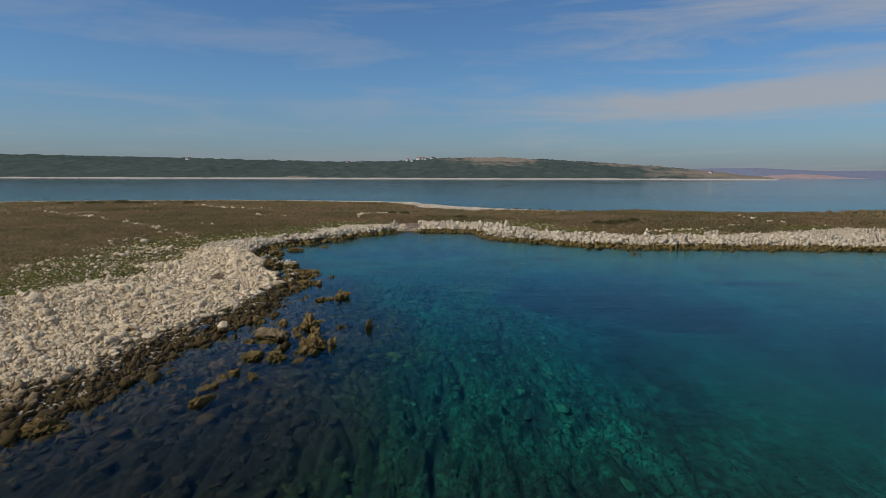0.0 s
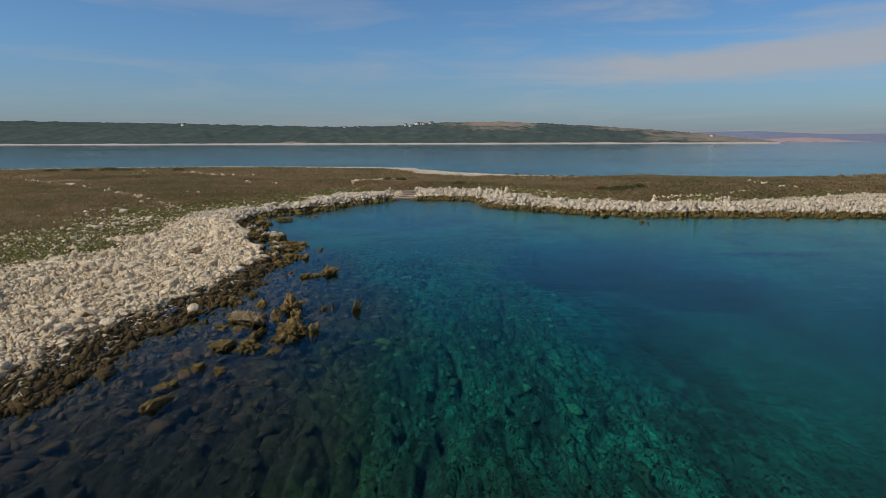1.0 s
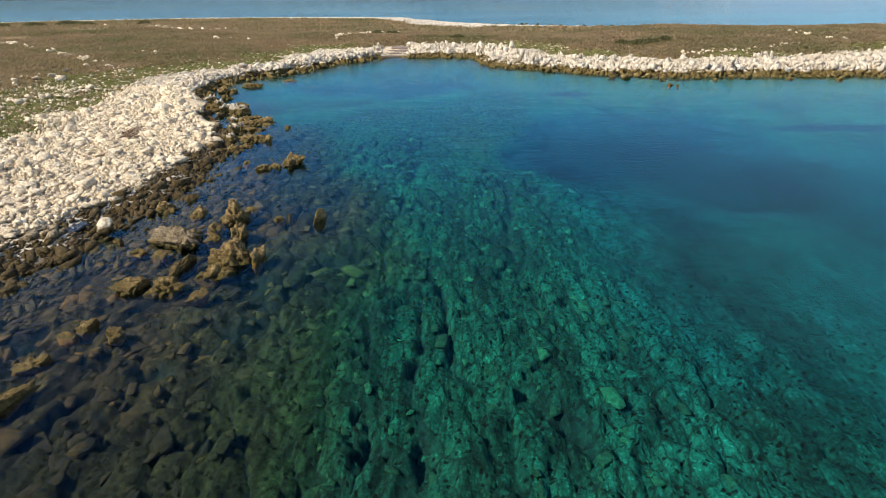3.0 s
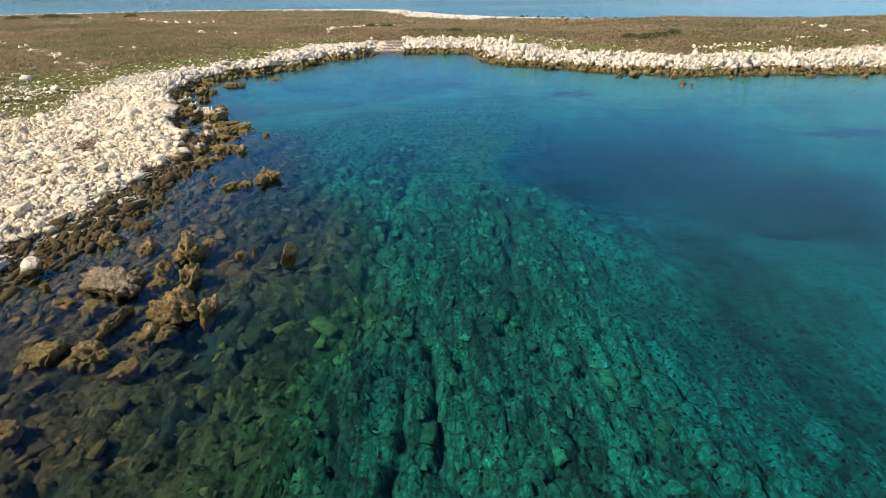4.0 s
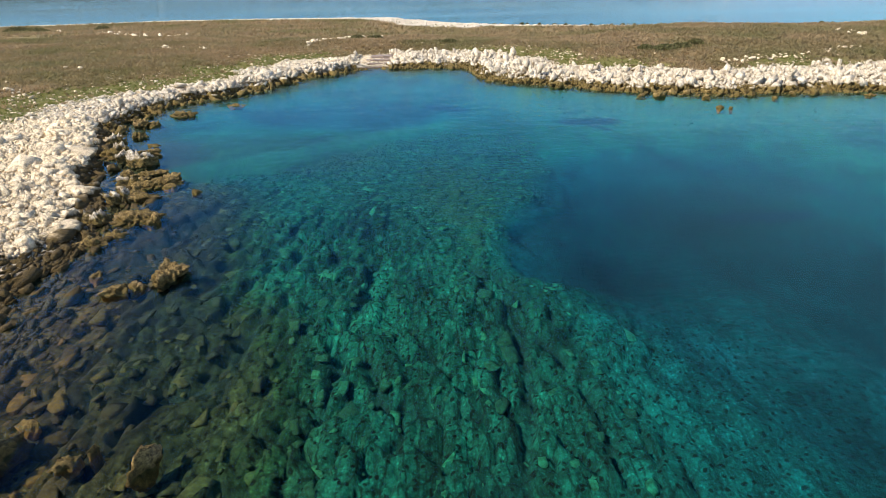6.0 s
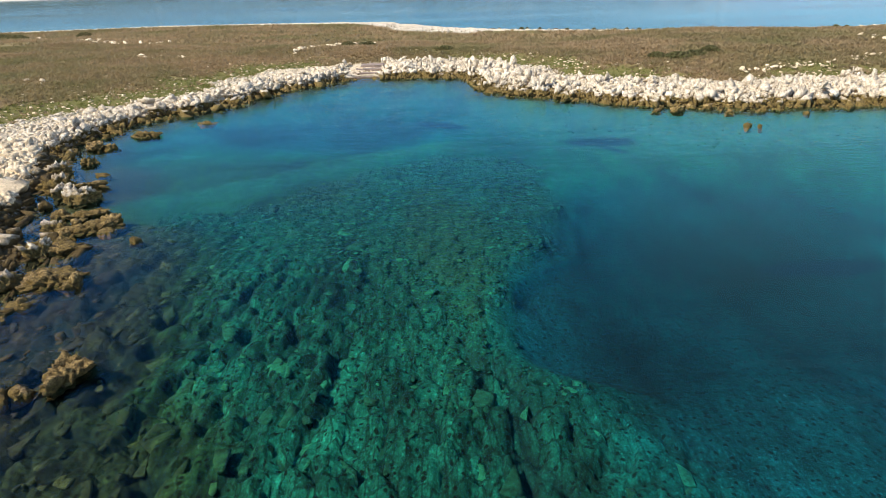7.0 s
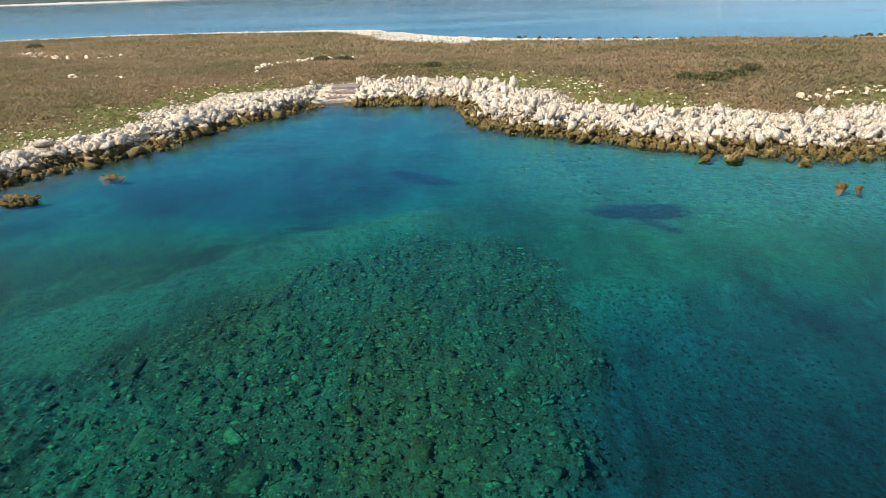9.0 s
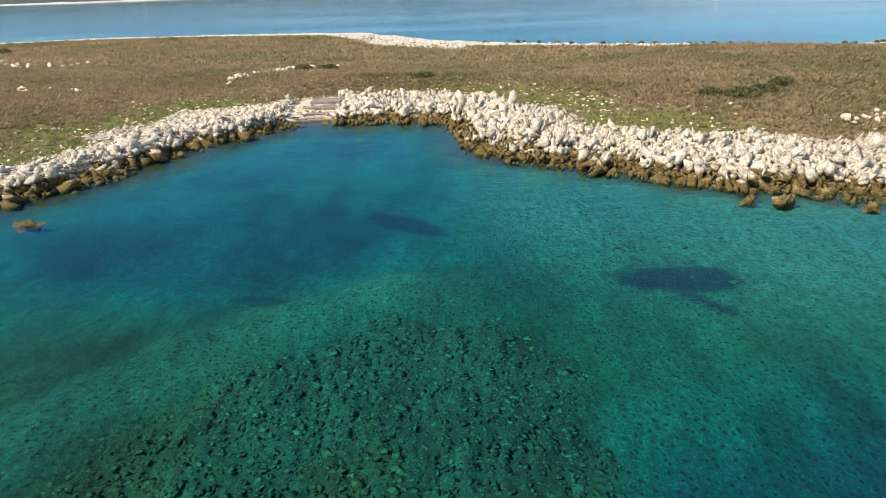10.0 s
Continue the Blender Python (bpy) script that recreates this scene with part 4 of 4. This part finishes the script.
NEAR_ROCKS = [(-9.45, 26.4, 0.65, 0.6, 0.34, -10), (-8.4, 25.8, 0.6, 0.55, 0.30, 0), (-9.95, 24.4, 0.75, 0.5, 0.22, 25), (-9.5, 22.8, 0.5, 1.1, 0.38, -25),
              (-9.9, 25.9, 0.6, 0.35, 0.14, 0), (-12.7, 21.0, 0.3, 0.3, 0.14, 0), (-14.3, 19.9, 1.3, 1.2, 0.4, 0), (36.0, 73.9, 0.6, 0.5, 0.3, 0),
              (40.6, 73.2, 0.7, 0.5, 0.35, 0), (46.4, 72.9, 0.8, 0.5, 0.3, 0)]
FAR_SIDE_ROCKS = [(12.2, 82.6, 0.45, 0.4, 0.22, 0), (13.6, 81.4, 0.6, 0.5, 0.3, 20), (16.6, 79.7, 0.4, 0.45, 0.25, 0), (19.2, 77.5, 0.55, 0.5, 0.32, 40),
                  (21.4, 77.3, 0.5, 0.4, 0.28, 0), (20.4, 77.6, 0.6, 0.5, 0.3, -20), (26.2, 75.4, 0.5, 0.45, 0.28, 0), (27.3, 75.4, 0.35, 0.4, 0.2, 0),
                  (24.2, 77.0, 0.6, 0.5, 0.30, 0), (30.7, 75.5, 0.55, 0.45, 0.28, 15)]
for k, (x, y, across, along, tall, turn) in enumerate(REEF_ROCKS + POINT_ROCKS + COVE_ROCKS + NEAR_ROCKS + FAR_SIDE_ROCKS):
    sea_rock(x, y, across, along, tall, turn, 600 + k)
# low broken pieces round the ledges of the point
ledge_rng = random.Random(5)
for k, (x, y, reach) in enumerate([(-12.6, 54.8, 1.3), (-11.4, 50.0, 1.2), (-16.4, 60.6, 1.3), (-12.4, 52.6, 1.1), (-13.8, 56.6, 1.2), (-11.9, 47.6, 0.9), (-20.2, 69.5, 1.2)] * 3):
    a = ledge_rng.uniform(0, 6.283)
    sea_rock(x + reach * math.cos(a), y + 0.7 * reach * math.sin(a), ledge_rng.uniform(0.45, 1.0), ledge_rng.uniform(0.35, 0.7), ledge_rng.uniform(0.18, 0.42), ledge_rng.uniform(0, 50), 720 + k)
# pale outcrops where the beach breaks off
for k, (x, y, across, along, tall, turn) in enumerate([(-15.2, 58.6, 1.5, 1.0, 0.75, 25), (-13.9, 54.6, 1.1, 0.8, 0.7, 20), (-17.6, 61.3, 1.6, 0.9, 0.75, 25), (-19.2, 63.6, 1.5, 1.0, 0.7, 20),
                                                       (-18.4, 65.6, 1.2, 0.8, 0.6, 25), (-13.2, 52.2, 1.0, 0.9, 0.65, 30), (-12.8, 49.4, 1.1, 0.8, 0.6, 35), (-16.4, 59.6, 1.0, 0.7, 0.6, 15)]):
    sea_rock(x, y, across, along, tall, turn, 760 + k, SHORE_STONE, "fractured white limestone outcrop at the beach's edge")
sea_rock(-9.4, 33.0, 2.2, 1.5, 0.60, -25, 690, PALE_ROCK, "large pale grey pitted rock in the shallows")


# ---- single boulders, wrack and debris on the beach ----


def beach_boulder(x, y, wide, tall, seed):
    v, f = boulder(seed, 3, 0.35, 9)
    v = v * np.array([wide * 1.1, wide * 0.9, tall * 1.3])
    ob = new("boulder", mesh_from("boulder", v, f, LIMESTONE))
    ob.matrix_world = pose(x, y, float(level(x, y)) + tall * 0.42, 0, 0, seed * 47 % 360)
    return tagged(ob, "smooth white limestone boulder lying on the beach", "boulder", "boulders on the beach")


for k, (x, y, wide, tall) in enumerate([(-12.75, 33.6, 0.80, 0.6), (-11.6, 32.6, 0.36, 0.35), (-13.8, 53.9, 0.95, 0.6), (-16.3, 57.8, 0.85, 0.55), (-12.9, 48.0, 0.40, 0.35)]):
    beach_boulder(x, y, wide, tall, 640 + k)


def sticks(name, x, y, long, wide, count, mat, label, category, turn, seed):
    """A flat tangle of thin stalks."""
    rng = random.Random(seed)
    v, f = [], []
    for k in range(count):
        p = Vector((rng.gauss(0, wide * 0.35), rng.gauss(0, long * 0.3), rng.uniform(0.10, 0.24)))
        a = rng.gauss(0, 0.7)
        u = Vector((-math.sin(a), math.cos(a), rng.gauss(0, 0.15))) * rng.uniform(0.10, 0.35)
        s = Vector((math.cos(a), math.sin(a), 0)) * rng.uniform(0.008, 0.025)
        n = Vector((0, 0, s.length * 1.4))
        i = len(v)
        v += [p - u - s, p - u + s, p - u + n, p + u - s, p + u + s, p + u + n]
        f += [(i, i + 3, i + 4, i + 1), (i + 1, i + 4, i + 5, i + 2), (i + 2, i + 5, i + 3, i)]
    ob = new(name, mesh_from(name, [p[:] for p in v], f, mat))
    ob.matrix_world = pose(x, y, float(level(x, y)), 0, 0, turn)
    return tagged(ob, label, category)


WRACK = plain("dry_wrack", (0.20, 0.12, 0.06), 0.9, 0.2, 6.0)
sticks("wrack", -18.4, 47.9, 2.8, 0.9, 130, WRACK, "reddish-brown streak of dry weed washed up on the beach", "wrack", 12, 3)
DEBRIS = plain("dark_plastic", (0.035, 0.045, 0.06), 0.5, 0.2, 5.0)


def debris():
    bm = bmesh.new()
    bmesh.ops.create_grid(bm, x_segments=12, y_segments=8, size=0.5)
    for v in bm.verts:
        n = noise.noise(Vector((v.co.x * 4, v.co.y * 4, 3)))
        v.co = Vector((v.co.x * 0.95 * (1 + 0.3 * n), v.co.y * 0.5 * (1 + 0.4 * n), 0.10 * n))
    bmesh.ops.solidify(bm, geom=bm.faces[:], thickness=0.03)
    me = bpy.data.meshes.new("plastic_sheet")
    bm.to_mesh(me)
    bm.free()
    me.materials.append(DEBRIS)
    ob = new("plastic_sheet", me)
    ob.matrix_world = pose(-13.8, 33.5, float(level(-13.8, 33.5)) + 0.17, 4, -6, 70)
    return tagged(ob, "crumpled blue-black plastic sheet washed up on the stones", "debris")


debris()

# ---- old field walls and heaps of stones on the heath ----
WALL_MESHES = [mesh_from("wall_stone", *shard(800 + k, 12, (1.1, 1.0, 0.9), 0.14), LIMESTONE) for k in range(10)]


def stone_row(name, line, every, size, wide, label, seed, category="wall"):
    """Fallen stones along a line; each is a part of the row."""
    rng = random.Random(seed)
    row = tagged(new(name), label, category, "old stone rows on the heath")
    cx, cy = line[0]
    row.matrix_world = pose(cx, cy, float(level(cx, cy)))
    for (ax, ay), (bx, by) in zip(line[:-1], line[1:]):
        long = math.hypot(bx - ax, by - ay)
        for k in range(max(1, round(1.5 * long / every))):
            s = rng.random()
            if noise.noise(Vector((ax + (bx - ax) * s, ay + (by - ay) * s, seed)) * 0.35) < -0.15:
                continue
            x, y = ax + (bx - ax) * s + rng.gauss(0, wide), ay + (by - ay) * s + rng.gauss(0, wide)
            z = 0.72 * size * rng.lognormvariate(0, 0.35)
            ob = part("stone", rng.choice(WALL_MESHES), row)
            ob.matrix_basis = pose(x - cx, y - cy, float(level(x, y)) - float(level(cx, cy)) + z * 0.30, rng.uniform(-25, 25), rng.uniform(-25, 25), rng.uniform(0, 360)) @ Matrix.Diagonal((z * rng.uniform(0.9, 1.5), z * rng.uniform(0.8, 1.2), z * rng.uniform(0.7, 1.0), 1))
    return row


stone_row("ruined_wall", [(-15.8, 108.1), (-15.7, 113.0), (-12.3, 120.5), (-9.3, 122.9), (-6, 121), (-2.5, 119.0)], 0.42, 0.40, 0.35, "fallen white field wall on the brown heath", 1)
stone_row("ruined_wall", [(26.9, 86.2), (29.0, 86.9), (32.4, 88.0), (38, 88.6), (52, 96.0), (58, 90.4)], 0.5, 0.38, 0.5, "low white field wall beside green grass", 2)
stone_row("ruined_wall", [(-73, 108), (-65.4, 103.8), (-51.3, 92.2), (-39.3, 81.4), (-29.7, 74.1)], 0.6, 0.42, 0.4, "long fallen field wall leading to the beach", 3)
stone_row("stone_row", [(-30.7, 46.2), (-31.9, 53.3), (-31.1, 58.8), (-29.5, 66.5)], 0.34, 0.40, 0.7, "row of white stones between grass and heath", 4, "stones")
stone_row("stone_row", [(-33.6, 105.8), (-30.6, 107.3), (-25.7, 106.6)], 0.5, 0.38, 0.5, "scattered white stones on the heath", 5, "stones")
stone_row("stone_row", [(-60.8, 140.8), (-46.1, 125.6), (-39.4, 130.8)], 0.8, 0.5, 0.8, "scattered white stones far out on the heath", 6, "stones")
stone_row("stone_heap", [(-75.5, 152), (-72.0, 150)], 0.16, 0.6, 0.9, "heap of white field stones", 7, "stones")
stone_row("stone_row", [(53.4, 107.1), (51.9, 100.5)], 0.6, 0.45, 0.6, "few white stones on the heath", 8, "stones")
stone_row("stone_row", [(-2.4, 105.6), (-2.2, 110.5)], 0.4, 0.4, 0.35, "line of white stones above the landing", 9, "stones")
stone_row("stone_row", [(-37, 64), (-35, 80), (-34.7, 90)], 1.0, 0.4, 0.9, "few white stones on the brown heath", 10, "stones")


# ---- landing in the corner of the bay ----
LEDGE = plain("pink_ledge_rock", (0.29, 0.215, 0.165), 0.9, 0.28, 4.5)


def landing():
    thing = tagged(new("rock_landing"), "pinkish flat rock ledges rising from the water", "landing")
    thing.matrix_world = pose(-5.9, 99.0, 0.0)
    for k, (y, z, wide, deep) in enumerate(((0.3, 0.10, 3.8, 1.7), (1.7, 0.34, 3.5, 1.7), (3.2, 0.58, 3.1, 1.8), (4.7, 0.82, 2.7, 1.8))):
        bm = bmesh.new()
        bmesh.ops.create_grid(bm, x_segments=14, y_segments=7, size=0.5)
        bmesh.ops.solidify(bm, geom=bm.faces[:], thickness=0.5)
        top = max(v.co.z for v in bm.verts)
        for v in bm.verts:
            n = noise.noise(Vector((v.co.x * 3 + k * 9, v.co.y * 3, 0)))
            v.co = Vector((v.co.x * wide * (1 + 0.10 * n), v.co.y * deep * (1 + 0.12 * n), (v.co.z - top) + (0.06 * n if v.co.z > top - 0.1 else 0)))
        me = bpy.data.meshes.new("ledge")
        bm.to_mesh(me)
        bm.free()
        me.materials.append(LEDGE)
        part("ledge", me, thing).matrix_basis = pose(0.15 * k, y, z, 0, 0, 4 - 3 * k)
    return thing


landing()

# ---- shrubs ----


def shrub(x, y, wide, tall, seed):
    rng = random.Random(seed)
    v, f = [], []
    for k in range(int(150 * wide)):
        a, r = rng.uniform(0, 6.283), wide * 0.5 * math.sqrt(rng.random())
        top = tall * math.sqrt(max(0.05, 1 - (r / (wide * 0.52)) ** 2)) * rng.uniform(0.45, 1.05)
        c = Vector((r * math.cos(a), r * math.sin(a), top))
        n = Vector((rng.gauss(0, 1), rng.gauss(0, 1), rng.gauss(0.6, 1))).normalized()
        u = n.orthogonal().normalized() * rng.uniform(0.10, 0.22)
        w = n.cross(u)
        i = len(v)
        v += [c - u, c + w * 0.6, c + u, c - w * 0.6]
        f.append((i, i + 1, i + 2, i + 3))
    ob = new("shrub", mesh_from("shrub", [p[:] for p in v], f, SHRUB))
    ob.matrix_world = pose(x, y, float(level(x, y)))
    return tagged(ob, "low dark green evergreen shrub on the heath", "shrub", "shrubs on the heath")


for k, (x, y, wide, tall) in enumerate([(26.3, 93.8, 2.6, 0.55), (28.2, 94.6, 2.2, 0.5), (24.4, 94.8, 1.8, 0.5), (30.5, 96.5, 1.8, 0.5), (-77, 150, 5, 1.2), (-82, 152, 5, 1.3),
                                        (-88, 150, 5, 1.1), (-94, 148, 4, 1.0), (-66, 154, 3, 0.9), (-8.0, 121.0, 2.4, 0.5), (-10.5, 120.0, 2.0, 0.5), (3.0, 112.0, 2.0, 0.35)]):
    shrub(x, y, wide, tall, 900 + k)
edge_rng = random.Random(12)
for k in range(26):
    x = 12 + 62 * (k + edge_rng.random()) / 26
    y = float(np.interp(x, [6, 18, 46, 60, 78], [169, 160, 147, 140, 144])) - edge_rng.uniform(1.0, 4.0)
    shrub(x, y, edge_rng.uniform(0.5, 1.0), edge_rng.uniform(0.3, 0.5), 930 + k)

# ---- houses on the far slope ----
HOUSE_WALL = plain("whitewash", (0.78, 0.75, 0.70), 0.8, 0.08)
HOUSE_ROOF = plain("clay_tiles", (0.42, 0.20, 0.12), 0.85, 0.2)


def house(x, y, wide, deep, tall, turn):
    gx, gy, gz = heights["backdrop_mainland"]
    z = float(gz[np.argmin((gx - x) ** 2 + (gy - y) ** 2)])
    thing = tagged(new("house"), "small white house with tiled roof on the wooded slope", "house", "houses on the far slope")
    thing.matrix_world = pose(x, y, z - 1, 0, 0, turn)
    w, d = wide / 2, deep / 2
    v = [(-w, -d, 0), (w, -d, 0), (w, d, 0), (-w, d, 0), (-w, -d, tall), (w, -d, tall), (w, d, tall), (-w, d, tall)]
    part("wall", mesh_from("wall", v, [(0, 1, 5, 4), (1, 2, 6, 5), (2, 3, 7, 6), (3, 0, 4, 7)], HOUSE_WALL), thing)
    w, d, r = w + 0.4, d + 0.5, tall + deep * 0.28
    v = [(-w, -d, tall - 0.1), (w, -d, tall - 0.1), (w, d, tall - 0.1), (-w, d, tall - 0.1), (-w, 0, r), (w, 0, r), (-w, 0, r - 0.01), (w, 0, r - 0.01)]
    part("roof", mesh_from("roof", v, [(0, 1, 5, 4), (2, 3, 4, 5), (3, 0, 4, 6), (1, 2, 5, 7), (3, 2, 1, 0)], HOUSE_ROOF), thing, "red tiled roof")
    for k in (-1, 1):
        part("window", mesh_from("window", [(k * wide * 0.25 - 0.6, -deep / 2 - 0.03, tall * 0.45), (k * wide * 0.25 + 0.6, -deep / 2 - 0.03, tall * 0.45), (k * wide * 0.25 + 0.6, -deep / 2 - 0.03, tall * 0.75), (k * wide * 0.25 - 0.6, -deep / 2 - 0.03, tall * 0.75)], [(0, 1, 2, 3)], HOUSE_GLASS), thing)


HOUSE_GLASS = plain("dark_window", (0.05, 0.06, 0.07), 0.2, 0.1)
for x, y, wide, deep, tall, turn in [(-950, 2230, 16, 9, 9, 10), (-148, 2260, 12, 9, 8, 0), (-128, 2250, 14, 9, 7, 20), (-105, 2255, 18, 9, 8, -10), (-80, 2240, 12, 8, 7, 0), (-55, 2250, 14, 9, 7, 15),
                                     (-92, 2300, 12, 9, 8, 5), (-380, 2330, 14, 9, 7, 0), (-330, 2340, 16, 9, 7, 10), (820, 1900, 12, 8, 7, 0)]:
    house(x, y, wide, deep, tall, turn)

# ---- larger stones of the near beach, one by one ----
BEACH_MESHES = [mesh_from("beach_stone", *shard(700 + k, 11, (1.0, 1.15, 0.95), 0.09), LIMESTONE) for k in range(12)]
CRAG_MESHES = [mesh_from("crag", *cluster(760 + k, 4), SHORE_STONE) for k in range(12)]
for k, (x, y, s) in enumerate(zip(*beach_singles)):
    rng = random.Random(k)
    ob = part("stone", BEACH_MESHES[k % 12], ground)
    ob.matrix_basis = pose(x, y, float(level(x, y)) + s * 0.12, rng.uniform(-20, 20), rng.uniform(-20, 20), rng.uniform(0, 360)) @ Matrix.Diagonal((s * rng.uniform(0.8, 1.3), s * rng.uniform(0.8, 1.3), s * rng.uniform(0.55, 0.85), 1))

for k, (x, y, s) in enumerate(zip(*shore_singles)):
    rng = random.Random(5000 + k)
    ob = part("crag", CRAG_MESHES[k % 12], ground)
    ob.matrix_basis = pose(x, y, float(level(x, y)) + s * 0.22, rng.gauss(0, 14), rng.gauss(0, 14), rng.uniform(0, 360)) @ Matrix.Diagonal((s * rng.uniform(0.75, 1.3), s * rng.uniform(0.75, 1.3), s * rng.uniform(0.8, 1.35), 1))
